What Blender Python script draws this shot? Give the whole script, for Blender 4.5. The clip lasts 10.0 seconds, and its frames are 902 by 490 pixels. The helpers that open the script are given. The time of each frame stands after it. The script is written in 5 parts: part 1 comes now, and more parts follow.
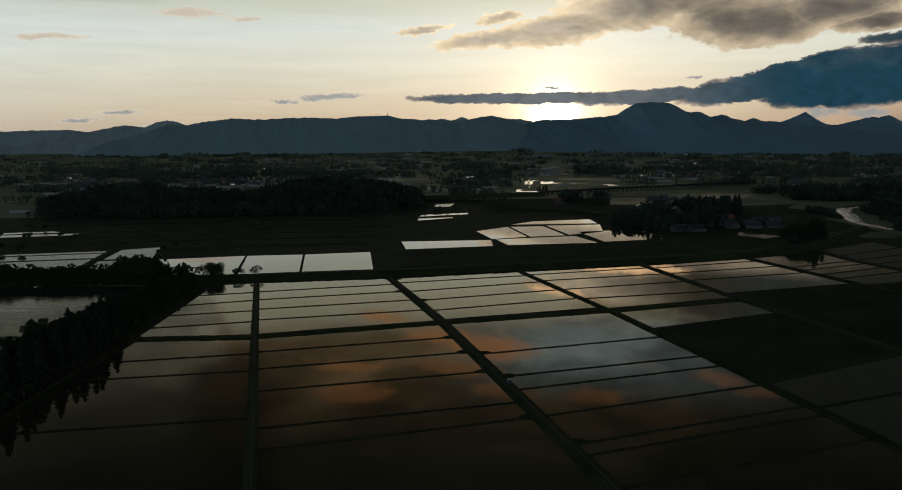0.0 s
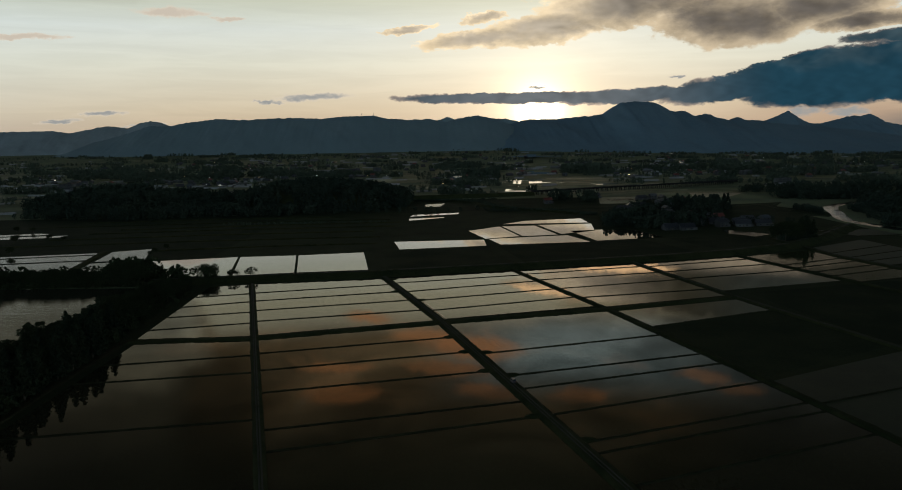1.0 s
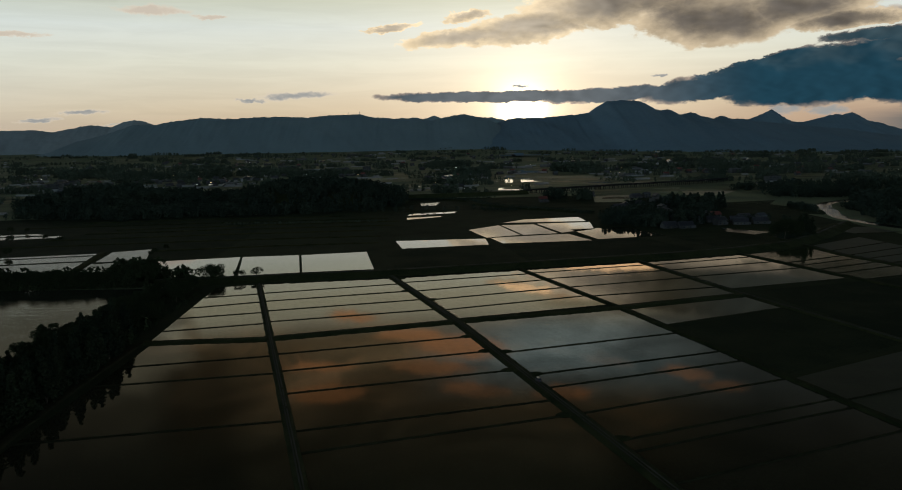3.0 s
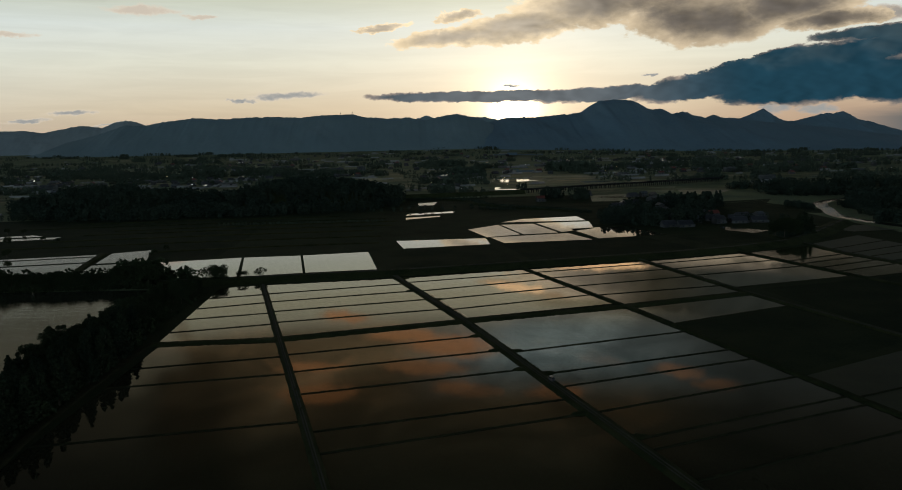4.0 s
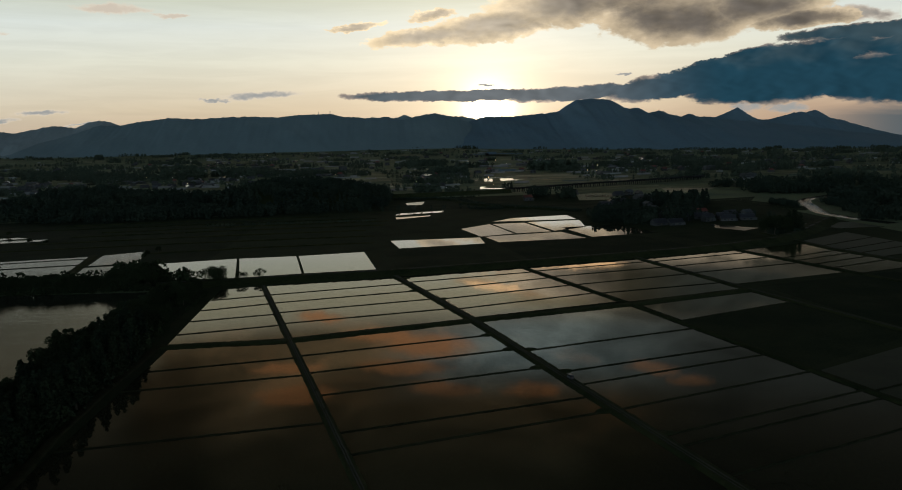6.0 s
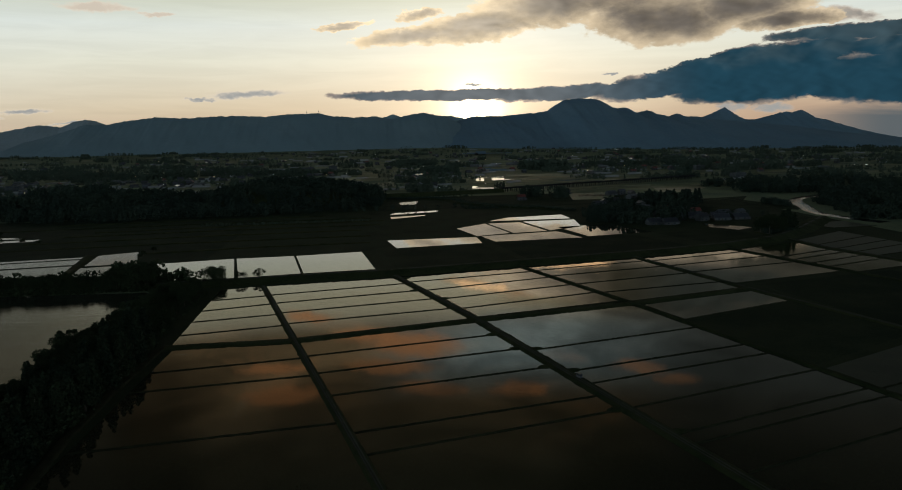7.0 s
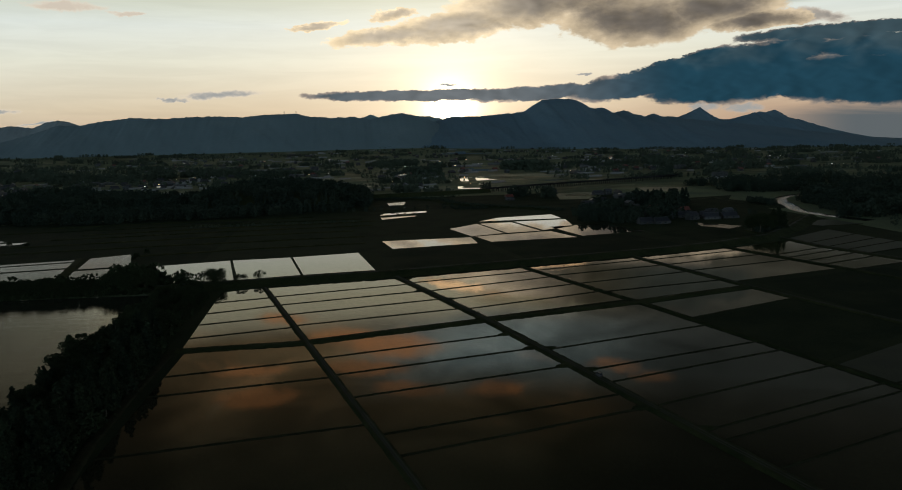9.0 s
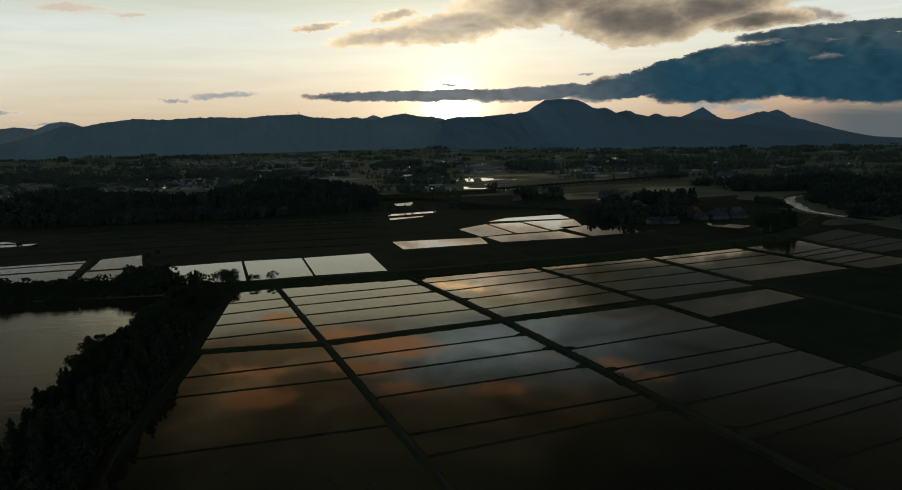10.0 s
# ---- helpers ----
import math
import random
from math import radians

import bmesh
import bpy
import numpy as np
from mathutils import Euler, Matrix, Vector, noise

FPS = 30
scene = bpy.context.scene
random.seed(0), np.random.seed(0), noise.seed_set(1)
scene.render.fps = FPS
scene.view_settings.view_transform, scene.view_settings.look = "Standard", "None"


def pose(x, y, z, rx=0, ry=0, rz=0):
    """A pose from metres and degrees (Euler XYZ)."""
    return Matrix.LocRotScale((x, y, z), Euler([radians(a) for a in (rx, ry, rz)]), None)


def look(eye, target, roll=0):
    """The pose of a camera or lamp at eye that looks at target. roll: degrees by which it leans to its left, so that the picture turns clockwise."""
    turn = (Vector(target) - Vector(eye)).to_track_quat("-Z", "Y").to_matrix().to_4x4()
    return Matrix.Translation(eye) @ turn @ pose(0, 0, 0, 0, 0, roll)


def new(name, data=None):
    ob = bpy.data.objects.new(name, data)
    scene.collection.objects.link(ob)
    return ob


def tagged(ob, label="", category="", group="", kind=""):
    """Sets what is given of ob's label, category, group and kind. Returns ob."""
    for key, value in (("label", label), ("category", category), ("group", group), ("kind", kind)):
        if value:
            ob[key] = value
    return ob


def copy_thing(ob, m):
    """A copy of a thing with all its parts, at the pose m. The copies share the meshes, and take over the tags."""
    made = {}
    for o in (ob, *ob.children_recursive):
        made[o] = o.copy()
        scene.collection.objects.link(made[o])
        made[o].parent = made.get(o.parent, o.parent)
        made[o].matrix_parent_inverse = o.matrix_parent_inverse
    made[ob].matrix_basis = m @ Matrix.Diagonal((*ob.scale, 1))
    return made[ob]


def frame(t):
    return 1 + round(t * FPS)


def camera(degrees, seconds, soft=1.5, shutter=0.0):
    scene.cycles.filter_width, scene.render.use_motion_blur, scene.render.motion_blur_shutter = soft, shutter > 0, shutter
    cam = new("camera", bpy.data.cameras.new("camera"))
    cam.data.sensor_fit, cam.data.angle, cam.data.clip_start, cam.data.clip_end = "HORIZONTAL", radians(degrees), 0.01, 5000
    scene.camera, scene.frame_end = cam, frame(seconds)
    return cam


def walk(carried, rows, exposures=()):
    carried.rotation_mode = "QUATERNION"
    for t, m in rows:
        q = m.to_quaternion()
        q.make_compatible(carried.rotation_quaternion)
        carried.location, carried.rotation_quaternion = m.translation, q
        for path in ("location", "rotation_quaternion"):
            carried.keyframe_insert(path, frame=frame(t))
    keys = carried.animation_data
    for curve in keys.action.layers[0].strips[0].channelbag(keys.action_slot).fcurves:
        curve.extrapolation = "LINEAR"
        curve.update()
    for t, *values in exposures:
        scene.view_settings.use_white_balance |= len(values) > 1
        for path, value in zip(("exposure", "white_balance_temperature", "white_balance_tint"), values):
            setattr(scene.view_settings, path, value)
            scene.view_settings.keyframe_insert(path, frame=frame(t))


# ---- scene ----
cam = camera(60.5, 10.0, soft=1.0)
PATH = [
    (0, (6.822, -1.472, 100.479), (6.813, 0.508, 100.197), -0.8),
    (0.5, (3.493, -1.517, 100.616), (3.497, 0.462, 100.334), -0.9),
    (1, (-0.539, -1.722, 100.66), (-0.51, 0.258, 100.377), -1.0),
    (1.5, (-4.445, -1.777, 100.819), (-4.402, 0.203, 100.535), -1.0),
    (2, (-8.8, -1.736, 100.865), (-8.748, 0.243, 100.581), -1.0),
    (2.5, (-12.935, -1.416, 101.078), (-12.874, 0.563, 100.792), -1.0),
    (4, (-25.514, -0.785, 101.401), (-25.423, 1.192, 101.113), -1.2),
    (4.5, (-29.875, -0.731, 101.478), (-29.771, 1.245, 101.189), -1.2),
    (5, (-34.057, -0.596, 101.593), (-33.94, 1.379, 101.304), -1.2),
    (5.5, (-38.464, -0.472, 101.779), (-38.327, 1.502, 101.489), -1.3),
    (7, (-51.799, 0.001, 102.379), (-51.614, 1.97, 102.086), -1.3),
    (7.5, (-56.409, 0.356, 102.483), (-56.197, 2.323, 102.189), -1.3),
    (8, (-60.973, 0.67, 102.607), (-60.738, 2.634, 102.313), -1.3),
    (8.5, (-65.617, 1.153, 102.733), (-65.37, 3.116, 102.439), -1.3),
    (9, (-69.832, 1.462, 103.012), (-69.585, 3.425, 102.718), -1.4),
    (9.5, (-74.133, 1.878, 103.245), (-73.887, 3.841, 102.951), -1.4),
    (10, (-77.73, 2.594, 103.247), (-77.487, 4.557, 102.954), -1.5),
]
walk(cam, [(t, look(eye, target, roll)) for t, eye, target, roll in PATH], exposures=[(0.0, 0.0), (2.5, 0.02), (6.0, 0.08), (10.0, 0.11)])

# ---- world, sun ----
SUN_AZ, SUN_EL = 7.4, 1.45          # degrees clockwise from +y, degrees above the horizon
sun_dir = Vector((math.sin(radians(SUN_AZ)) * math.cos(radians(SUN_EL)),
                  math.cos(radians(SUN_AZ)) * math.cos(radians(SUN_EL)), math.sin(radians(SUN_EL))))


class Nodes:
    """Short forms for the nodes of one tree."""

    def __init__(self, tree):
        self.tree = tree

    def node(self, kind, **sets):
        n = self.tree.nodes.new(kind)
        for k, v in sets.items():
            setattr(n, k, v)
        return n

    def put(self, value, socket):
        if isinstance(value, bpy.types.NodeSocket):
            self.tree.links.new(value, socket)
        elif value is not None:
            socket.default_value = value

    def math(self, op, a, b=None, c=None, clamp=False):
        n = self.node("ShaderNodeMath", operation=op, use_clamp=clamp)
        for v, k in zip((a, b, c), n.inputs):
            self.put(v, k)
        return n.outputs[0]

    def vec(self, op, a, b=None):
        n = self.node("ShaderNodeVectorMath", operation=op)
        self.put(a, n.inputs[0])
        if b is not None:
            self.put(b, n.inputs[3] if op == "SCALE" else n.inputs[1])
        return n.outputs["Value"] if op in ("DOT_PRODUCT", "LENGTH") else n.outputs[0]

    def step(self, x, lo, hi, out_lo=0.0, out_hi=1.0):
        n = self.node("ShaderNodeMapRange", interpolation_type="SMOOTHSTEP")
        for v, k in zip((x, lo, hi, out_lo, out_hi), n.inputs):
            self.put(v, k)
        return n.outputs[0]

    def mix(self, f, a, b, blend="MIX"):
        n = self.node("ShaderNodeMix", data_type="RGBA", blend_type=blend)
        self.put(f, n.inputs[0])
        self.put((*a, 1) if isinstance(a, tuple) and len(a) == 3 else a, n.inputs[6])
        self.put((*b, 1) if isinstance(b, tuple) and len(b) == 3 else b, n.inputs[7])
        return n.outputs[2]

    def noise(self, vector, scale, detail=4.0, rough=0.55, distort=0.0, colour=False):
        n = self.node("ShaderNodeTexNoise")
        self.put(vector, n.inputs["Vector"])
        n.inputs["Scale"].default_value, n.inputs["Detail"].default_value = scale, detail
        n.inputs["Roughness"].default_value, n.inputs["Distortion"].default_value = rough, distort
        return n.outputs["Color" if colour else "Fac"]

    def ramp(self, f, *stops):
        n = self.node("ShaderNodeValToRGB")
        e = n.color_ramp.elements
        while len(e) < len(stops):
            e.new(0.5)
        for k, (p, c) in zip(e, stops):
            k.position, k.color = p, (*c, 1)
        self.put(f, n.inputs[0])
        return n.outputs[0]

    def xyz(self, x, y, z):
        n = self.node("ShaderNodeCombineXYZ")
        for v, k in zip((x, y, z), n.inputs):
            self.put(v, k)
        return n.outputs[0]


world = bpy.data.worlds.new("sunset_sky")
scene.world = world
world.use_nodes = True
world.node_tree.nodes.clear()
w = Nodes(world.node_tree)
way = w.vec("NORMALIZE", w.node("ShaderNodeTexCoord").outputs["Generated"])
part_xyz = w.node("ShaderNodeSeparateXYZ")
w.put(way, part_xyz.inputs[0])
wx, wy, wz = part_xyz.outputs
az = w.math("MULTIPLY", w.math("ARCTAN2", wx, wy), 57.29578)
el = w.math("MULTIPLY", w.math("ARCSINE", wz), 57.29578)
near_sun = w.math("MAXIMUM", w.vec("DOT_PRODUCT", way, tuple(sun_dir)), 0.0)
off_sun = w.math("MULTIPLY", w.math("ARCCOSINE", w.math("MINIMUM", near_sun, 0.9999999)), 57.29578)

# clear sky: the physical sky, warmed by the evening haze
sky = w.node("ShaderNodeTexSky", sky_type="NISHITA", sun_disc=False, sun_elevation=radians(SUN_EL),
             sun_rotation=radians(SUN_AZ), air_density=1.2, dust_density=2.0, ozone_density=1.5)
haze = w.ramp(w.math("DIVIDE", el, 60.0, clamp=True),
              (0.0, (0.52, 0.39, 0.27)), (0.030, (0.66, 0.56, 0.40)), (0.085, (0.74, 0.74, 0.62)), (0.125, (0.70, 0.75, 0.70)), (0.156, (0.60, 0.635, 0.52)), (0.17, (0.60, 0.625, 0.49)), (0.20, (0.57, 0.545, 0.365)),
              (0.24, (0.49, 0.48, 0.345)), (0.42, (0.10, 0.11, 0.12)), (1.0, (0.020, 0.026, 0.035)))
# eastern sky, out of view, brightened beyond real dusk to fill the mountain faces
dusk_fill = w.ramp(w.math("DIVIDE", el, 60.0, clamp=True),
              (0.0, (0.80, 1.14, 1.40)), (0.10, (0.70, 1.00, 1.24)), (0.25, (0.28, 0.40, 0.50)), (0.5, (0.04, 0.05, 0.06)), (1.0, (0.015, 0.02, 0.03)))
west = w.step(w.math("COSINE", w.math("MULTIPLY", w.math("SUBTRACT", az, SUN_AZ), 0.0174533)), -0.1, 0.97)
haze = w.mix(west, dusk_fill, haze)
streaks = w.noise(w.xyz(w.math("MULTIPLY", az, 0.12), w.math("MULTIPLY", el, 1.3), 4.0), 1.0, 5.0, 0.6, 0.5)
haze = w.vec("SCALE", haze, w.step(streaks, 0.3, 0.7, 0.96, 1.04))
clear = w.mix(0.92, w.vec("SCALE", sky.outputs[0], 0.06), haze)
glow = w.math("ADD", w.math("MULTIPLY", w.math("EXPONENT", w.math("MULTIPLY", off_sun, -0.14)), 0.50),
              w.math("ADD", w.math("MULTIPLY", w.math("EXPONENT", w.math("MULTIPLY", off_sun, -0.9)), 2.8),
                     w.math("MULTIPLY", w.math("EXPONENT", w.math("MULTIPLY", off_sun, -2.2)), 9.0)))
clear = w.mix(1.0, clear, w.vec("SCALE", (1.0, 0.84, 0.56), glow), "ADD")
low = w.math("ADD", el, w.math("MULTIPLY", w.math("SUBTRACT", streaks, 0.5), 1.6))
clear = w.mix(w.math("MULTIPLY", w.step(az, 16.0, 30.0), w.step(low, 3.2, 1.2, 0.0, 0.85)), clear, (0.50, 0.345, 0.235))
clear = w.mix(w.math("MULTIPLY", w.step(az, 26.0, 35.0), w.step(low, 2.0, 0.1, 0.0, 0.95)), clear, (0.085, 0.11, 0.125))

# clouds: each bank is an ellipse on the sky (azimuth, elevation, half width, half height, tilt), frayed by noise
field = w.xyz(az, w.math("MULTIPLY", el, 1.9), 0.0)
curl_1 = w.node("ShaderNodeSeparateXYZ")
w.put(w.noise(field, 0.33, 6.0, 0.62, 0.3, True), curl_1.inputs[0])
curl_2 = w.node("ShaderNodeSeparateXYZ")
w.put(w.noise(field, 1.5, 6.0, 0.58, 0.3, True), curl_2.inputs[0])
billow = w.noise(field, 0.62, 6.0, 0.54, 0.3)
toward = w.vec("ADD", field, w.vec("SCALE", w.vec("NORMALIZE", w.xyz(w.math("SUBTRACT", SUN_AZ, az), w.math("MULTIPLY", w.math("SUBTRACT", SUN_EL, el), 1.9), 0.0)), 0.55))
soft = w.noise(field, 0.42, 2.5, 0.5, 0.3)
lit = w.math("SUBTRACT", soft, w.noise(toward, 0.42, 2.5, 0.5, 0.3))      # which side of each billow faces the sun


def shifted(axis, base, near, far):
    """A sky coordinate, displaced by two sizes of turbulence so that cloud edges boil."""
    a = w.math("MULTIPLY", w.math("SUBTRACT", curl_1.outputs[axis], 0.5), far)
    return w.math("ADD", base, w.math("ADD", a, w.math("MULTIPLY", w.math("SUBTRACT", curl_2.outputs[axis], 0.5), near)))


cloud_az, cloud_el = shifted(0, az, 1.7, 3.2), shifted(1, el, 0.48, 0.8)
slate_el = shifted(1, el, 0.40, 0.62)
ember_az, ember_el = shifted(0, az, 1.2, 3.0), shifted(1, el, 0.5, 0.9)


def bank(rows, ragged, at_az=cloud_az, at_el=cloud_el):
    best = None
    for u0, v0, a, b, tilt in rows:
        c, s = math.cos(radians(tilt)), math.sin(radians(tilt))
        du, dv = w.math("SUBTRACT", at_az, u0), w.math("SUBTRACT", at_el, v0)
        p = w.math("DIVIDE", w.math("ADD", w.math("MULTIPLY", du, c), w.math("MULTIPLY", dv, s)), a)
        q = w.math("DIVIDE", w.math("SUBTRACT", w.math("MULTIPLY", dv, c), w.math("MULTIPLY", du, s)), b)
        d = w.math("SUBTRACT", 1.0, w.math("ADD", w.math("MULTIPLY", p, p), w.math("MULTIPLY", q, q)))
        best = d if best is None else w.math("MAXIMUM", best, d)
    return [w.math("ADD", best, w.math("MULTIPLY", w.math("SUBTRACT", v, 0.5), ragged)) for v in (billow, soft)]


slate, slate_body = bank([(27.5, 2.92, 7.5, 1.62, 3), (36.0, 2.7, 8.2, 1.95, -2), (20.5, 2.9, 5.5, 0.95, 8), (34.0, 5.75, 7.0, 0.55, 1), (29.5, 4.55, 4.5, 0.95, 7),
              (6.0, 2.55, 10.3, 0.46, -0.5), (13.5, 2.5, 6.0, 0.58, 2), (24.5, 4.3, 4.0, 0.6, 12), (41.0, 4.6, 5.0, 1.6, 0),
              (46, 4.2, 7.0, 2.4, 0), (52, 3.0, 9, 2.6, 0), (35.5, 4.75, 4.2, 0.75, 1)], 0.8, cloud_az, slate_el)
warm, warm_body = bank([(2.8, 6.75, 4.6, 0.75, 5), (8.0, 7.4, 5.5, 1.2, 6), (13.5, 8.75, 7.0, 1.7, 5), (20.5, 7.4, 6.0, 2.15, -3), (25.5, 7.8, 5.2, 1.55, 0), (-2.0, 7.45, 2.6, 0.28, 5),
             (3.4, 8.2, 2.0, 0.4, 8), (29.0, 6.9, 3.0, 0.6, -4), (28.3, 6.75, 3.6, 0.75, 4), (18.0, 10.8, 12.0, 2.3, 3)], 1.2)
wisps, _ = bank([(-18.3, 8.4, 2.6, 0.40, 0), (-14.5, 8.1, 1.6, 0.2, 0), (-9.0, 2.85, 3.2, 0.38, 1), (-12.2, 2.5, 1.3, 0.18, 1), (-23.0, 1.78, 1.8, 0.22, 2), (-25.6, 1.25, 1.6, 0.2, 5),
              (31.0, 6.9, 3.4, 0.6, -6), (7.2, 3.3, 0.7, 0.09, 2), (17.2, 3.75, 0.8, 0.14, 0),
              (-27, 6.6, 3.0, 0.25, 3), (46.0, 0.6, 8.0, 1.4, 0), (25.3, 1.15, 1.3, 0.5, 0), (27.6, 1.05, 1.4, 0.4, 0), (-20.5, 1.0, 2.0, 0.12, 3)], 1.2)
embers, _ = bank([(6.4, 11.1, 2.2, 0.38, 2), (10.2, 12.0, 2.5, 0.4, 3), (-5.5, 13.2, 2.6, 0.5, 3), (-1.0, 14.8, 3.4, 0.55, 4), (2.4, 15.7, 4.0, 0.95, 4), (0.5, 17.2, 3.6, 0.6, 3),
               (-7.6, 18.7, 3.6, 0.75, 2), (-18.5, 14.5, 3.0, 0.6, 0), (3.6, 18.9, 3.0, 0.65, 4), (10.4, 19.0, 2.4, 0.7, 0), (19.2, 17.2, 2.0, 0.55, 3), (22.0, 17.9, 1.8, 0.4, 0),
               (-8.0, 16.8, 3.0, 0.4, 3), (16.5, 9.4, 3.0, 0.4, 0), (11.0, 10.4, 3.0, 0.4, 0)], 1.0, ember_az, ember_el)
gold, _ = bank([(15.3, 9.75, 2.2, 0.35, 2), (7.6, 11.5, 2.7, 0.36, 8), (12.0, 9.8, 3.0, 0.35, 4)], 1.0, ember_az, ember_el)
gold_a = w.math("MULTIPLY", w.step(gold, 0.0, 0.7), w.step(el, 8.9, 9.7, 0.10, 0.85))
slate_a, warm_a, wisps_a = w.step(slate, 0.0, 0.24), w.step(warm, 0.0, 0.30), w.step(wisps, 0.0, 0.8)
thick_s, thick_w = w.step(slate_body, -0.05, 0.45), w.math("MAXIMUM", w.step(w.math("ADD", w.math("MULTIPLY", warm_body, 0.7), w.math("MULTIPLY", warm, 0.3)), 0.08, 1.08), w.math("MULTIPLY", w.step(el, 8.8, 10.2), w.step(az, 10.0, 18.0)))
side, side_w = w.step(off_sun, 2.0, 17.0), w.step(az, 6.5, 18.0)
slate_c = w.mix(side, w.mix(thick_s, (0.66, 0.52, 0.40), (0.14, 0.155, 0.165)), w.mix(thick_s, (0.27, 0.23, 0.20), w.mix(w.step(w.math("ADD", el, w.math("MULTIPLY", w.math("SUBTRACT", soft, 0.5), 5.0)), 3.6, 6.2), (0.013, 0.049, 0.076), (0.040, 0.070, 0.086))))
warm_c = w.mix(thick_w, w.mix(side_w, (1.00, 0.80, 0.52), (0.62, 0.50, 0.34)), w.mix(side_w, (0.47, 0.405, 0.315), w.mix(w.step(el, 9.0, 10.4), (0.128, 0.112, 0.096), w.mix(w.step(az, 17.0, 23.0), (0.072, 0.063, 0.040), (0.055, 0.062, 0.052)))))
wisps_c = w.mix(w.step(wisps, 0.2, 1.0), w.mix(w.step(az, 18.0, 24.0), (0.72, 0.63, 0.51), (0.50, 0.40, 0.32)), w.mix(w.step(az, 29.0, 35.0), w.mix(w.step(el, 3.5, 6.0), (0.33, 0.335, 0.325), (0.60, 0.53, 0.44)), (0.105, 0.125, 0.135)))
relief = w.math("MAXIMUM", w.math("ADD", 1.0, w.math("MULTIPLY", lit, 1.3)), 0.7)
slate_c = w.vec("SCALE", slate_c, w.math("MAXIMUM", w.math("ADD", 1.0, w.math("MULTIPLY", lit, 1.05)), 0.72))
warm_c = w.vec("SCALE", warm_c, relief)

# the broken deck overhead, seen only in the water: flat cloud at one height
up = w.math("MAXIMUM", wz, 0.05)
deck_at = w.xyz(w.math("DIVIDE", wx, up), w.math("DIVIDE", wy, up), 3.0)
deck = w.noise(deck_at, 0.8, 5.0, 0.55, 0.6)
cover = w.math("ADD", w.step(el, 9.0, 15.0, -0.16, 0.20), w.math("ADD", w.step(az, 10.0, 24.0, 0.0, 0.22), w.step(az, -17.0, -24.0, 0.0, 0.34)))
cover = w.math("ADD", cover, w.math("MULTIPLY", w.step(az, 18.0, 26.0), 0.20))
deck = w.math("ADD", deck, cover)
pond_low = w.step(az, -16.0, -19.0, 0.0, -4.2)
deck_a = w.math("MULTIPLY", w.step(deck, 0.42, 0.58), w.step(el, w.math("ADD", w.step(az, 5.5, 16.0, 12.6, 7.6), pond_low), w.math("ADD", w.step(az, 5.5, 16.0, 15.0, 8.3), pond_low)))
deck_a = w.math("MAXIMUM", deck_a, w.math("MULTIPLY", w.step(az, 17.0, 26.0), w.step(el, w.step(az, 20.0, 27.0, 7.9, 9.2), w.step(az, 20.0, 27.0, 8.8, 10.4))))
high = w.math("DIVIDE", el, 60.0, clamp=True)
brown = w.ramp(high, (0.15, (0.21, 0.195, 0.13)), (0.25, (0.185, 0.135, 0.075)), (0.32, (0.105, 0.074, 0.040)), (0.36, (0.055, 0.046, 0.028)), (0.42, (0.024, 0.024, 0.016)), (1.0, (0.016, 0.017, 0.018)))
cool = w.ramp(high, (0.15, (0.25, 0.205, 0.115)), (0.21, (0.26, 0.225, 0.145)), (0.24, (0.225, 0.278, 0.285)), (0.285, (0.222, 0.295, 0.315)), (0.335, (0.135, 0.128, 0.095)), (0.42, (0.026, 0.025, 0.019)), (1.0, (0.016, 0.017, 0.018)))
brown = w.vec("SCALE", brown, w.step(el, 13.6, 16.0, 1.0, w.step(az, -12.4, -15.8, 1.0, 0.42)))
deck_c = w.mix(w.math("MAXIMUM", w.step(az, 9.0, -3.0), w.step(el, 17.0, 20.5)), cool, brown)
deck_c = w.mix(w.math("MULTIPLY", w.step(az, -16.0, -19.0, 0.0, 0.9), w.step(el, 16.8, 14.6, w.step(az, -18.0, -21.0), 1.0)), deck_c, w.ramp(high, (0.12, (0.25, 0.27, 0.235)), (0.185, (0.215, 0.225, 0.19)), (0.22, (0.37, 0.375, 0.30)), (0.26, (0.41, 0.385, 0.28)), (0.30, (0.11, 0.10, 0.068)), (0.36, (0.04, 0.038, 0.027)), (0.42, (0.024, 0.024, 0.017)), (1.0, (0.016, 0.017, 0.018))))
deck_c = w.mix(w.step(az, 17.0, 25.0, 0.0, 0.75), deck_c, w.ramp(high, (0.13, (0.20, 0.205, 0.175)), (0.20, (0.225, 0.245, 0.23)), (0.27, (0.18, 0.205, 0.205)), (0.36, (0.055, 0.06, 0.055)), (1.0, (0.016, 0.017, 0.018))))
swirl = w.noise(deck_at, 1.9, 7.0, 0.66, 0.9)
deck_c = w.vec("SCALE", deck_c, w.math("MULTIPLY", w.math("MULTIPLY", w.step(deck, 0.48, 0.82, 1.4, 0.6), w.step(swirl, 0.3, 0.7, 0.72, 1.5)), w.math("MULTIPLY", w.step(az, 15.0, 25.0, 1.12, 0.42), w.math("MULTIPLY", w.step(az, -12.0, -22.0, 1.0, 0.85), w.step(az, -18.0, -27.0, 1.05, 0.66)))))
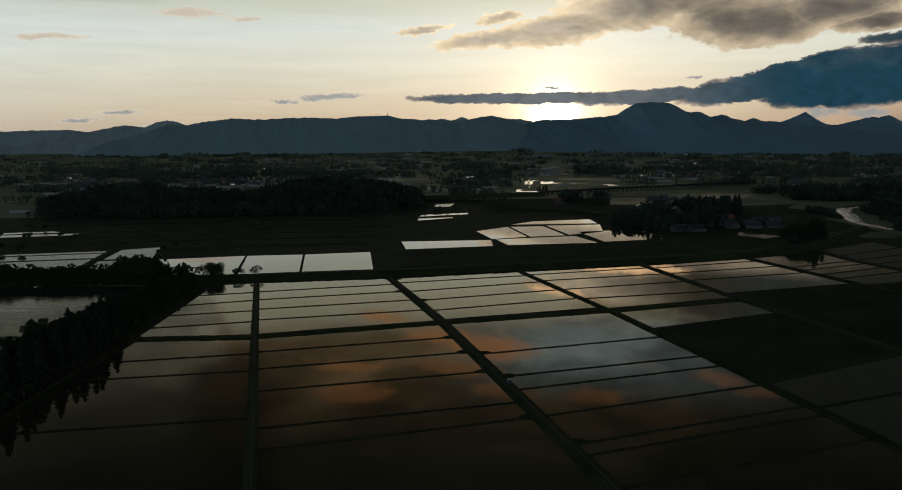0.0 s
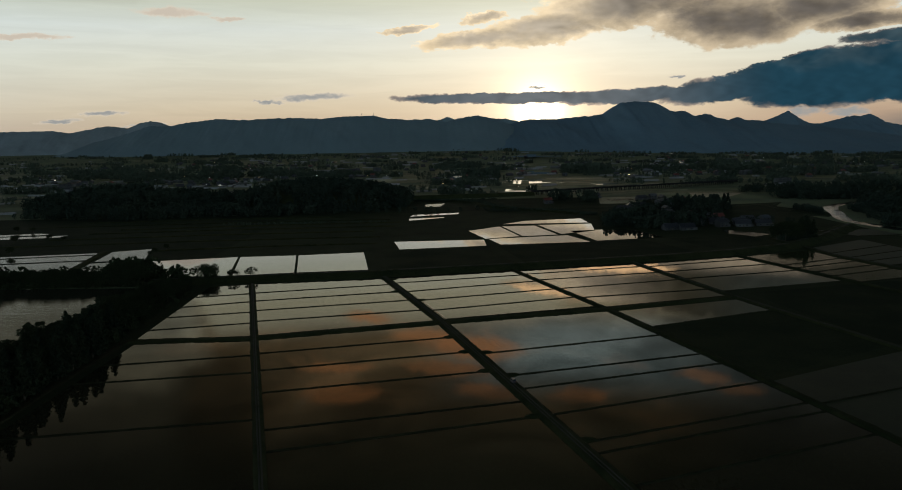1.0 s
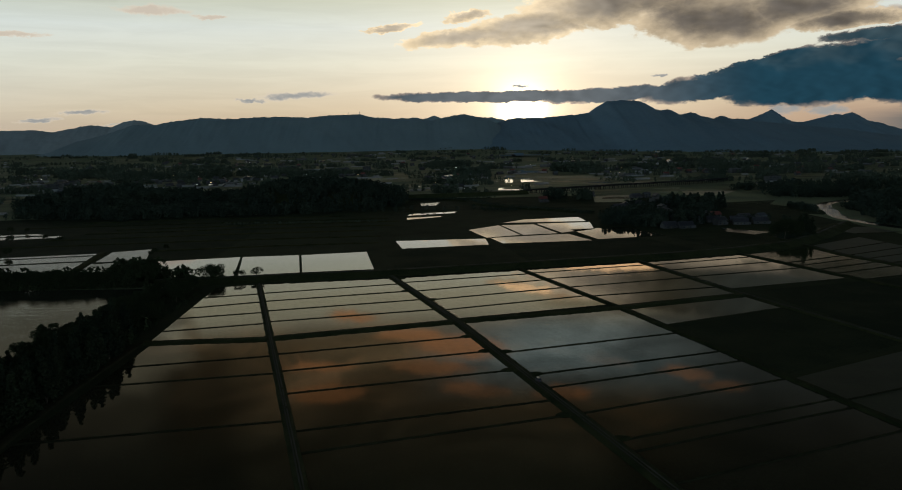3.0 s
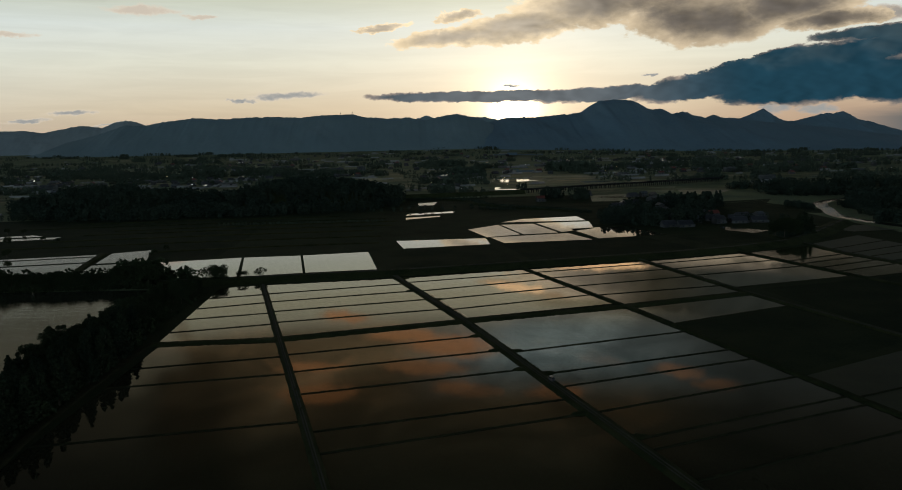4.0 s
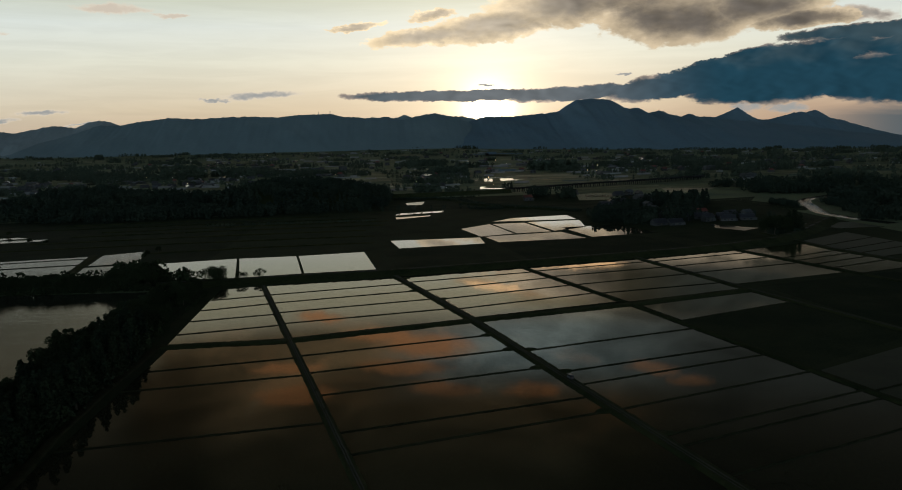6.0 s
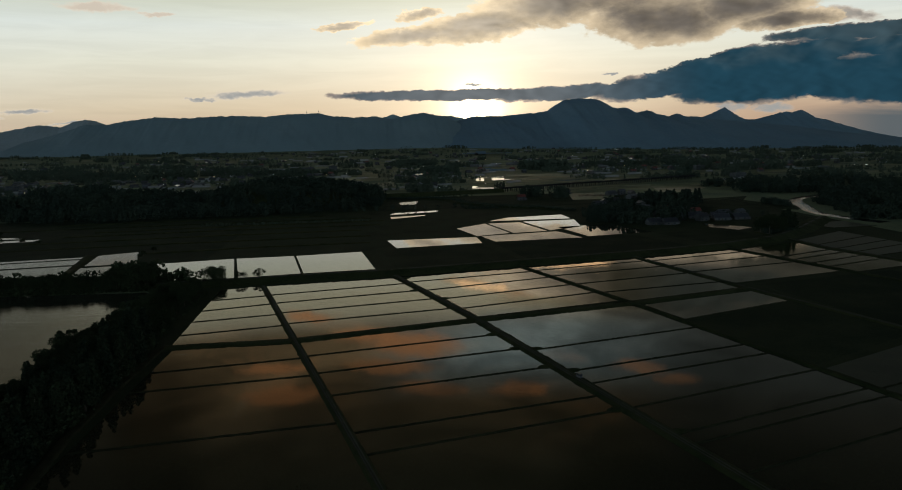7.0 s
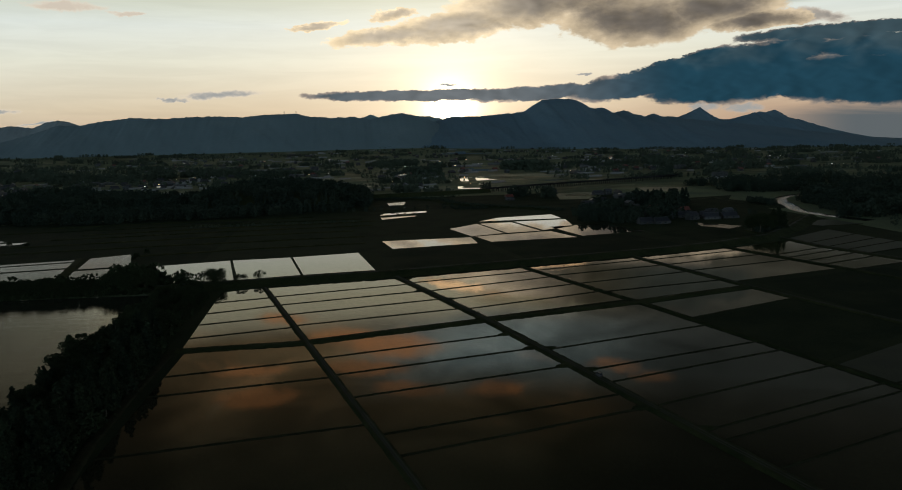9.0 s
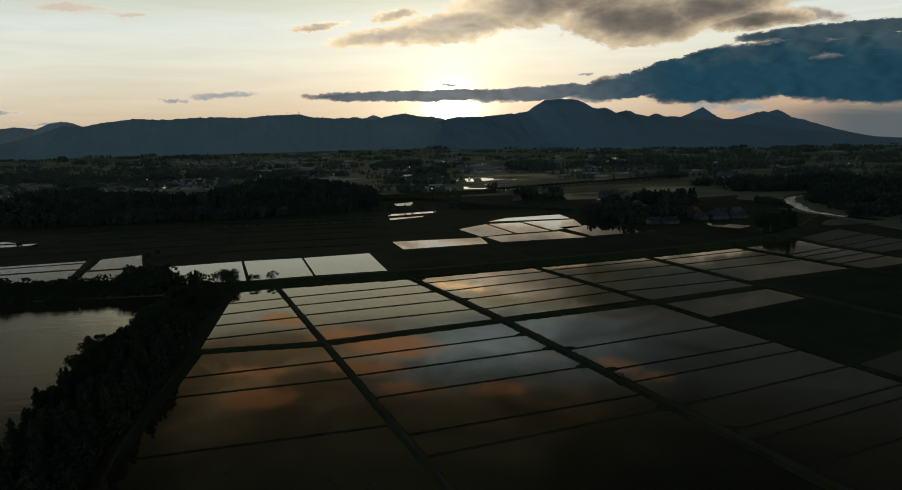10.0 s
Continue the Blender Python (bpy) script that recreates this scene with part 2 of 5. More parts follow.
patch = w.math("MULTIPLY", w.step(swirl, 0.50, 0.66), w.math("MULTIPLY", w.step(az, -24.0, -12.0), w.step(az, 25.0, 10.0, 0.0, 1.0)))
patch = w.math("MULTIPLY", patch, w.math("MULTIPLY", w.step(el, w.step(az, 4.0, 10.0, 12.0, 15.0), w.step(az, 4.0, 10.0, 14.5, 17.5)), w.step(el, w.step(az, 4.0, 10.0, 21.0, 24.0), w.step(az, 4.0, 10.0, 16.5, 19.0))))
ember_a = w.math("MAXIMUM", w.math("MULTIPLY", w.step(embers, -0.25, 0.9), w.step(swirl, 0.32, 0.62, 0.45, 1.0)), w.math("MULTIPLY", patch, 0.35))
ember_a = w.math("MULTIPLY", ember_a, w.math("MULTIPLY", w.step(az, 14.0, 25.0, 0.9, 0.35), w.step(az, -12.4, -15.5, 1.0, 0.1)))
deck_c = w.mix(ember_a, deck_c, w.mix(w.step(el, 10.5, 13.5), (0.98, 0.66, 0.38), w.mix(w.step(el, 15.0, 21.0), (0.72, 0.33, 0.14), (0.30, 0.13, 0.05))))
deck_a = w.math("MULTIPLY", w.math("MAXIMUM", deck_a, ember_a), west)

deck_c = w.mix(1.0, deck_c, (1.04, 1.0, 0.91), "MULTIPLY")
air = w.mix(deck_a, clear, deck_c)
air = w.mix(wisps_a, air, wisps_c)
air = w.mix(slate_a, air, slate_c)
air = w.mix(warm_a, air, warm_c)
air = w.mix(gold_a, air, (1.95, 1.22, 0.62))
back = w.node("ShaderNodeBackground")
w.put(w.vec("SCALE", air, 10.0), back.inputs[0])
back.inputs[1].default_value = 0.1
w.put(back.outputs[0], w.node("ShaderNodeOutputWorld").inputs[0])

lamp = bpy.data.lights.new("sun", "SUN")
lamp.energy, lamp.angle, lamp.color = 2.0, radians(0.53), (1.0, 0.72, 0.45)
new("sun", lamp).matrix_world = look(sun_dir * 3000, (0, 0, 0))

# ---- materials ----


def material(name, low, high, scale, rough=0.9, fine=8.0, bump=0.3, size=0.1, spec=0.3, coat=None, metal=0.0):
    """Two colours mixed by a coarse and a fine noise, at real size, with a fine relief."""
    m = bpy.data.materials.new(name)
    m.use_nodes = True
    n = Nodes(m.node_tree)
    shader = m.node_tree.nodes["Principled BSDF"]
    place = n.node("ShaderNodeNewGeometry").outputs["Position"]
    f = n.math("ADD", n.math("MULTIPLY", n.noise(place, scale, 3.0), 0.65), n.math("MULTIPLY", n.noise(place, scale * fine, 4.0), 0.35))
    f = n.math("ADD", f, n.math("MULTIPLY", n.math("SUBTRACT", n.node("ShaderNodeObjectInfo").outputs["Random"], 0.5), 0.18))
    n.put(n.mix(n.step(f, 0.33, 0.67), low, high), shader.inputs["Base Color"])
    shader.inputs["Roughness"].default_value, shader.inputs["Specular IOR Level"].default_value = rough, spec
    shader.inputs["Metallic"].default_value = metal
    if bump:
        b = n.node("ShaderNodeBump")
        b.inputs["Strength"].default_value, b.inputs["Distance"].default_value = bump, size
        n.put(n.noise(place, scale * fine * 2, 3.0), b.inputs["Height"])
        n.put(b.outputs[0], shader.inputs["Normal"])
    return m


def water(name, mud, silt, ripple, rough, grain=0.6, swell=0.0, gloss=0.5):
    """Still shallow water over mud: a mirror by its own Fresnel, with faint ripples, floating specks and wind-roughened streaks."""
    m = bpy.data.materials.new(name)
    m.use_nodes = True
    n = Nodes(m.node_tree)
    shader = m.node_tree.nodes["Principled BSDF"]
    place = n.node("ShaderNodeNewGeometry").outputs["Position"]
    who = n.node("ShaderNodeObjectInfo").outputs["Random"]
    big = n.noise(place, 0.035, 3.0)
    specks = n.math("MULTIPLY", n.step(n.noise(place, 3.2, 2.0, 0.6), 0.54 - 0.18 * (grain > 0.7), 0.64 - 0.14 * (grain > 0.7)), n.step(n.noise(place, 0.02, 2.0), 0.35 - 0.3 * (grain > 0.7), 0.65 - 0.3 * (grain > 0.7), 0.45, 1.0))
    f = n.step(n.math("ADD", n.math("MULTIPLY", who, 0.5), n.math("MULTIPLY", big, 0.8)), 0.3, 1.0)
    c = n.mix(n.math("MULTIPLY", specks, grain), n.mix(f, mud, silt), (0.035, 0.045, 0.018))
    n.put(c, shader.inputs["Base Color"])
    shader.inputs["Specular Tint"].default_value = (1.0, 0.965, 0.81, 1)      # a yellow cast put into the reflection colour itself
    n.put(n.math("SUBTRACT", 1.333, n.math("MULTIPLY", n.math("MULTIPLY", specks, grain), 0.30)), shader.inputs["IOR"])
    rows_at = n.vec("MULTIPLY", n.vec("ADD", place, n.vec("MULTIPLY", n.xyz(n.vec("DOT_PRODUCT", place, (0.0, 0.26, 0.0)), 0.0, 0.0), (1.0, 0.0, 0.0))), (0.55, 0.03, 1.0))
    rows = n.step(n.noise(rows_at, 1.0, 3.0), 0.35, 0.65, 0.82, 1.0)
    stipple = n.math("MULTIPLY", n.step(n.noise(n.vec("MULTIPLY", place, (1.0, 0.3, 1.0)), 1.25, 3.0, 0.65), 0.38, 0.62, 1.20, 0.72), n.step(n.noise(n.vec("MULTIPLY", place, (0.12, 0.8, 1.0)), 1.0, 3.0, 0.6), 0.40, 0.66, 1.06, 0.90)) if grain else 1.0
    wind = n.step(n.noise(n.vec("MULTIPLY", place, (0.35, 1.0, 1.0)), 0.05, 3.0, 0.6, 0.8), 0.42, 0.7)
    n.put(n.math("MULTIPLY", n.math("MULTIPLY", n.math("MULTIPLY", rows, stipple), n.math("SUBTRACT", 1.0, n.math("MULTIPLY", specks, grain))), gloss), shader.inputs["Specular IOR Level"])
    breeze = n.step(n.noise(n.vec("MULTIPLY", place, (0.05, 0.55, 1.0)), 1.0, 4.0, 0.65, 0.5), 0.60, 0.74)
    calm = n.math("ADD", n.math("MULTIPLY", wind, rough), n.math("MULTIPLY", specks, 0.12 * grain))
    n.put(n.math("ADD", calm, n.math("MULTIPLY", breeze, 0.13 if grain else 0.0)), shader.inputs["Roughness"])
    b = n.node("ShaderNodeBump")
    b.inputs["Strength"].default_value, b.inputs["Distance"].default_value = 1.0, ripple
    h = n.noise(place, 0.9, 4.0, 0.6)
    if swell:
        h = n.math("ADD", h, n.math("MULTIPLY", n.noise(n.vec("MULTIPLY", place, (0.35, 1.0, 1.0)), 0.16, 3.0, 0.6, 0.4), swell))
    n.put(h, b.inputs["Height"])
    n.put(b.outputs[0], shader.inputs["Normal"])
    return m


def glowing(name, colour, strength):
    m = bpy.data.materials.new(name)
    m.use_nodes = True
    shader = m.node_tree.nodes["Principled BSDF"]
    shader.inputs["Emission Color"].default_value = (*colour, 1)
    shader.inputs["Emission Strength"].default_value = strength
    return m


# far plain: base colour lifted in place of haze over the ground
M_PLAIN = material("plain_fields", (0.092, 0.124, 0.080), (0.190, 0.212, 0.116), 0.012, fine=16, rough=0.8, spec=0.05)
M_GRASS = material("grass", (0.018, 0.026, 0.010), (0.042, 0.048, 0.019), 0.06, size=0.2, bump=0.6, spec=0.06)
M_BUND = material("bund_earth", (0.018, 0.020, 0.010), (0.038, 0.038, 0.019), 0.2, size=0.1, bump=0.5, spec=0.06)
M_GRAVEL = material("gravel_track", (0.030, 0.030, 0.023), (0.058, 0.056, 0.042), 0.15, size=0.05)
M_CROP = material("dry_field", (0.015, 0.024, 0.012), (0.032, 0.042, 0.020), 0.03, fine=20, size=0.15, spec=0.04)
M_PADDY = water("paddy_water", (0.017, 0.018, 0.010), (0.034, 0.033, 0.019), 0.0022, 0.03, 0.36)
M_PLANTED = material("young_rice_in_water", (0.014, 0.023, 0.012), (0.026, 0.038, 0.019), 0.08, rough=0.45, bump=0.3, size=0.05, spec=0.08)
M_SEEDED = water("seeded_paddy_water", (0.020, 0.024, 0.012), (0.036, 0.040, 0.020), 0.0030, 0.05, 0.72, 0.0, 0.2)
# green raised to stand in for backlit glow and haze
M_RICE = material("green_rice_field", (0.095, 0.125, 0.050), (0.190, 0.200, 0.085), 0.02, fine=12, rough=0.5, bump=0.3, size=0.1, spec=0.22)
M_POND = water("pond_water", (0.018, 0.020, 0.014), (0.030, 0.032, 0.022), 0.022, 0.10, 0.0, 3.0)
M_RIVER = water("river_water", (0.022, 0.024, 0.020), (0.036, 0.038, 0.030), 0.035, 0.18, 0.0, 4.0, 0.10)
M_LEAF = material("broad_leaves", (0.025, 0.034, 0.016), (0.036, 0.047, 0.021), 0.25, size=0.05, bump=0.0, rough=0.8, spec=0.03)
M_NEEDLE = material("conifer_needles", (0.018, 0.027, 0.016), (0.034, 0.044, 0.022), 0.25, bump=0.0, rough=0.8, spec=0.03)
# far trees: haze painted into the leaf colours, strongest in M_GROVE
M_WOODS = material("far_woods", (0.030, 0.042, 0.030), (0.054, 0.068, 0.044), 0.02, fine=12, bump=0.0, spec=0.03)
M_GROVE = material("hazed_grove_leaves", (0.044, 0.062, 0.045), (0.078, 0.096, 0.064), 0.02, fine=12, bump=0.0, spec=0.03)
M_BARK = material("bark", (0.06, 0.045, 0.03), (0.14, 0.11, 0.08), 0.8, bump=0.6)
# mountain base colours are lifted and blued to stand in for distance haze
M_HILL = material("hazed_mountain_forest", (0.185, 0.250, 0.262), (0.220, 0.285, 0.292), 0.004, fine=14, bump=0.12, size=3.0)
M_HILL_BLUE = material("hazed_blue_forest", (0.132, 0.205, 0.248), (0.158, 0.235, 0.275), 0.004, fine=14, bump=0.12, size=3.0)
# palest of the hills: the most haze mixed into the base colour
M_HILL_PALE = material("haze_paled_hills", (0.24, 0.275, 0.275), (0.29, 0.325, 0.32), 0.004, fine=14, bump=0.12, size=3.0)
M_WALL = material("house_plaster", (0.040, 0.039, 0.036), (0.105, 0.102, 0.094), 0.02, bump=0.1)
M_CONCRETE = material("concrete", (0.045, 0.045, 0.042), (0.10, 0.098, 0.09), 0.05, bump=0.2)
# concrete darkened in its base colour to offset the bright eastern sky
M_VIADUCT = material("darkened_concrete", (0.016, 0.016, 0.015), (0.034, 0.033, 0.031), 0.05, bump=0.2, spec=0.1)
M_TILE = material("dark_roof_tiles", (0.020, 0.022, 0.026), (0.045, 0.047, 0.052), 0.05, rough=0.45, bump=0.4, spec=0.5)
M_RED = material("red_metal_roof", (0.11, 0.026, 0.018), (0.18, 0.045, 0.032), 0.05, rough=0.45, bump=0.2, spec=0.5)
M_BLUE = material("blue_metal_roof", (0.034, 0.042, 0.050), (0.058, 0.070, 0.080), 0.05, rough=0.4, bump=0.2, spec=0.5)
M_METAL = material("pale_sheet_metal", (0.10, 0.105, 0.105), (0.18, 0.185, 0.185), 0.05, rough=0.18, bump=0.1, spec=0.6)
M_FILM = material("greenhouse_film", (0.20, 0.20, 0.19), (0.32, 0.318, 0.30), 0.05, rough=0.35, bump=0.1, spec=0.6)
M_GLASS = material("window_glass", (0.02, 0.025, 0.03), (0.04, 0.045, 0.05), 0.5, rough=0.06, bump=0.0, spec=0.6)
M_PAINT = material("silver_car_paint", (0.045, 0.046, 0.048), (0.07, 0.07, 0.072), 0.8, rough=0.3, bump=0.0, spec=0.6)
M_RUBBER = material("rubber", (0.015, 0.015, 0.015), (0.03, 0.03, 0.03), 3.0, rough=0.8, bump=0.0)
M_LIGHT = glowing("lamp_white", (1.0, 0.93, 0.80), 7.0)
M_SODIUM = glowing("lamp_amber", (1.0, 0.62, 0.25), 8.0)
M_TAIL = material("red_lens", (0.25, 0.01, 0.01), (0.35, 0.02, 0.02), 4.0, rough=0.2, bump=0.0)


# ---- builders ----


def mesh_from(name, verts, faces, mat):
    """A mesh from arrays: verts n x 3, faces m x 3 or m x 4."""
    verts, faces = np.asarray(verts, dtype=np.float32), np.asarray(faces, dtype=np.int32)
    me = bpy.data.meshes.new(name)
    k = faces.shape[1]
    me.vertices.add(len(verts))
    me.vertices.foreach_set("co", verts.ravel())
    me.loops.add(faces.size)
    me.loops.foreach_set("vertex_index", faces.ravel())
    me.polygons.add(len(faces))
    me.polygons.foreach_set("loop_start", np.arange(0, faces.size, k, dtype=np.int32))
    me.update(calc_edges=True)
    me.materials.append(mat)
    return me


def bm_mesh(name, bm, mat, smooth=False):
    me = bpy.data.meshes.new(name)
    bm.to_mesh(me)
    bm.free()
    me.materials.append(mat)
    if smooth:
        me.polygons.foreach_set("use_smooth", [True] * len(me.polygons))
    return me


def part(name, data, mat, parent, label=""):
    """Links a bmesh or a mesh as one object under a thing or a part."""
    ob = new(name, bm_mesh(name, data, mat) if isinstance(data, bmesh.types.BMesh) else data)
    ob.parent = parent
    return tagged(ob, label)


def empty(name, at, turn=0.0):
    ob = new(name)
    ob.matrix_basis = pose(*at, 0, 0, turn)
    return ob


def box(bm, x0, x1, y0, y1, z0, z1, bevel=0.0):
    made = bmesh.ops.create_cube(bm, size=1.0, matrix=Matrix.LocRotScale(
        ((x0 + x1) / 2, (y0 + y1) / 2, (z0 + z1) / 2), None, (abs(x1 - x0), abs(y1 - y0), abs(z1 - z0))))
    if bevel:
        edges = {e for v in made["verts"] for e in v.link_edges}
        bmesh.ops.bevel(bm, geom=list(edges), offset=bevel, segments=1, affect="EDGES")
    return bm


def along(points, gap):
    """Points every gap metres along a line through points."""
    out = []
    for (x0, y0), (x1, y1) in zip(points, points[1:]):
        n = max(1, int(math.hypot(x1 - x0, y1 - y0) / gap))
        out += [(x0 + (x1 - x0) * i / n, y0 + (y1 - y0) * i / n) for i in range(n)]
    return np.array(out + [points[-1]], dtype=float)


def strip(name, points, profile, mat, gap=2.5, ragged=0.0, seed=1, wobble=0.0):
    """A raised bank or road: a profile of (offset, height) swept along a line, with uneven sides."""
    rng = np.random.default_rng(seed)
    p = along(points, gap)
    d = np.gradient(p, axis=0)
    d /= np.linalg.norm(d, axis=1)[:, None]
    side = np.stack([d[:, 1], -d[:, 0]], axis=1)
    prof = np.array(profile)
    k, m = len(p), len(prof)
    if wobble:
        s = np.cumsum(rng.normal(0, wobble, k))
        p = p + side * (s - np.linspace(s[0], s[-1], k))[:, None] * 0.5
    off = prof[None, :, 0] * (1 + rng.normal(0, ragged, (k, m)))
    z = prof[None, :, 1] * (1 + rng.normal(0, ragged * 1.2, (k, m)))
    v = np.concatenate([p[:, None, :] + side[:, None, :] * off[..., None], z[..., None]], axis=2).reshape(-1, 3)
    i, j = np.meshgrid(np.arange(k - 1), np.arange(m - 1), indexing="ij")
    a = (i * m + j).ravel()
    return mesh_from(name, v, np.stack([a, a + m, a + m + 1, a + 1], axis=1), mat)


def quad_sheet(name, corners, z, mat, n=6):
    """A flat sheet in four corners (anticlockwise from the south-west) with a little thickness."""
    c = np.array(corners, dtype=float)
    u, t = np.meshgrid(np.linspace(0, 1, n + 1), np.linspace(0, 1, n + 1), indexing="ij")
    u, t = u.ravel()[:, None], t.ravel()[:, None]
    xy = c[0] * (1 - u) * (1 - t) + c[1] * u * (1 - t) + c[2] * u * t + c[3] * (1 - u) * t
    v = np.concatenate([xy, np.full((len(xy), 1), z)], axis=1)
    i, j = np.meshgrid(np.arange(n), np.arange(n), indexing="ij")
    a = (i * (n + 1) + j).ravel()
    f = np.stack([a, a + n + 1, a + n + 2, a + 1], axis=1)
    rim = np.concatenate([c, np.full((4, 1), z)], axis=1), np.concatenate([c, np.full((4, 1), 0.0)], axis=1)
    base = len(v)
    v = np.concatenate([v, *rim])
    f = np.concatenate([f, [[base + q, base + 4 + q, base + 4 + (q + 1) % 4, base + (q + 1) % 4] for q in range(4)]])
    return mesh_from(name, v, f, mat)


def leaves(rng, at, size, flat=0.0):
    """A quad of leaves at each place, turned at random (flat: how far they lie level)."""
    n = len(at)
    a = rng.normal(size=(n, 3))
    a[:, 2] *= 1 - flat
    a /= np.linalg.norm(a, axis=1)[:, None]
    b = np.cross(a, rng.normal(size=(n, 3)))
    b /= np.linalg.norm(b, axis=1)[:, None] + 1e-9
    s = (size * rng.uniform(0.6, 1.3, n))[:, None]
    v = np.stack([at - a * s - b * s * 0.6, at + a * s * 0.8 - b * s * 0.7, at + a * s + b * s * 0.6, at - a * s * 0.9 + b * s * 0.7], axis=1)
    return v.reshape(-1, 3), np.arange(4 * n).reshape(-1, 4)


# ---- the ground ----
def level(x, y):
    """Height of the plain: it rises to the foot of the western ridge and falls gently towards the east."""
    rise = 22 * np.clip((y - 2600) / 1700, 0, 1) ** 1.5 * np.clip(1 - (x - 300) / 1200, 0, 1)
    return rise - 0.012 * np.clip(x - 350, 0, None) * np.clip((y - 1700) / 800, 0, 1)


def ground():
    """One sheet, finer under the near fields, sunk under the pond and the river, rising gently to the foot of the mountains."""
    xs = np.unique(np.concatenate([np.linspace(-4900, 4900, 99), np.linspace(-500, 500, 51)]))
    ys = np.unique(np.concatenate([np.linspace(-4900, 4900, 99), np.linspace(0, 1200, 61)]))
    X, Y = np.meshgrid(xs, ys, indexing="ij")
    Z = level(X, Y)
    v = np.stack([X, Y, Z], axis=2).reshape(-1, 3)
    m = len(ys)
    i, j = np.meshgrid(np.arange(len(xs) - 1), np.arange(m - 1), indexing="ij")
    a = (i * m + j).ravel()
    return mesh_from("ground", v, np.stack([a, a + m, a + m + 1, a + 1], axis=1), M_PLAIN)


tagged(new("ground", ground()), "dusky green plain of fields reaching the mountains", "ground", kind="structure")


# ---- mountains ----
def mountain(name, crest, y_at, lean, depth, label, seed, rough=0.075, mat=None):
    """A forested range: summits and saddles (x, height) along its crest, with spurs and gullies running down both sides."""
    xs = np.arange(crest[0][0], crest[-1][0] + 1, 8.0)
    cx, ch = np.array(crest, dtype=float).T
    top = np.interp(xs, cx, ch)
    ker = np.exp(-np.linspace(-2, 2, 5) ** 2)
    top = np.convolve(np.pad(top, 2, mode="edge"), ker / ker.sum(), mode="valid")
    ts = np.linspace(-1, 0.35, 34)
    v = []
    for x, h in zip(xs, top):
        fuzz = 3.8 * noise.noise(Vector((x / 37, seed, 0))) + 3.2 * noise.noise(Vector((x / 15, seed, 5)))
        for t in ts:
            d = abs(t)
            y = y_at - lean * max(x, 0) + t * depth
            spur = noise.fractal(Vector((x / 210 + 0.6 * t, t * 1.6, seed)), 1.0, 2.1, 5)
            fall = (1 - d) ** 1.25 if t < 0 else (1 - d * 1.6)
            z = (h + fuzz) * fall + spur * h * 1.1 * rough * math.sin(math.pi * min(1, d * 1.15)) ** 0.8 * 2.4
            z -= 55 * d ** 3 if t < 0 else 900 * d ** 3
            v.append((x, y, max(-90.0, z if t else h + fuzz)))
    m = len(ts)
    i, j = np.meshgrid(np.arange(len(xs) - 1), np.arange(m - 1), indexing="ij")
    a = (i * m + j).ravel()
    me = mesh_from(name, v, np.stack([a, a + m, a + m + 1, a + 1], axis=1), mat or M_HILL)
    me.polygons.foreach_set("use_smooth", [True] * len(me.polygons))
    return tagged(new(name, me), label, "mountain", kind="structure")


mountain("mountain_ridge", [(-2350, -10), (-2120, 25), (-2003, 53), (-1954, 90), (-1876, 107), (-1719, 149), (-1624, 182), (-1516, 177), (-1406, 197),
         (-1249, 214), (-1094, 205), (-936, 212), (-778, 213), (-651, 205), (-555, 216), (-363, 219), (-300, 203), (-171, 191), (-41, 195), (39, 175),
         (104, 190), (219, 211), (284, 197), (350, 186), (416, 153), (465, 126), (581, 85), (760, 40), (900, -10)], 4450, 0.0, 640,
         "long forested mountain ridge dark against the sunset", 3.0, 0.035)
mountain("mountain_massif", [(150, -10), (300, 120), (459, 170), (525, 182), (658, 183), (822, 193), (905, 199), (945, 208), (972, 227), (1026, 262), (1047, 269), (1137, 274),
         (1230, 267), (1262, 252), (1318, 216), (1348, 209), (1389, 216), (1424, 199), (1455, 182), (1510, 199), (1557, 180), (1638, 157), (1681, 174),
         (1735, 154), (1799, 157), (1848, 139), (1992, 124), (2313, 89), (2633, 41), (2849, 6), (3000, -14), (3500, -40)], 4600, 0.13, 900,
         "broad flat-topped mountain with lower shoulders, forest tinted dark blue by painted haze", 7.0, 0.05, M_HILL_BLUE)
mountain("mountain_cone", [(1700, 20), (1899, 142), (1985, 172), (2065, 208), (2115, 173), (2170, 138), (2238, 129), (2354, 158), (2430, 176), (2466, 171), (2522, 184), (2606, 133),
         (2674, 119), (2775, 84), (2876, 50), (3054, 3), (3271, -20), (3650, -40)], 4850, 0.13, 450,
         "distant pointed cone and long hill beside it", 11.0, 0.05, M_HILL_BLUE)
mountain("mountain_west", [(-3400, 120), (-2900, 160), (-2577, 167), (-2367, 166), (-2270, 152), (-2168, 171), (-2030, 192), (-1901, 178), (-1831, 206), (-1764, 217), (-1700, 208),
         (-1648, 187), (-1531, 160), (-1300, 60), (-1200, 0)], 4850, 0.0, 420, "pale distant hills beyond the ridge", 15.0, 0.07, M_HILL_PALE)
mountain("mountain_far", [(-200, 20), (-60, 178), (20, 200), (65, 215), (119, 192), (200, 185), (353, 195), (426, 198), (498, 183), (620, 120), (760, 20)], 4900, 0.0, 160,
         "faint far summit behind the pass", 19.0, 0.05)


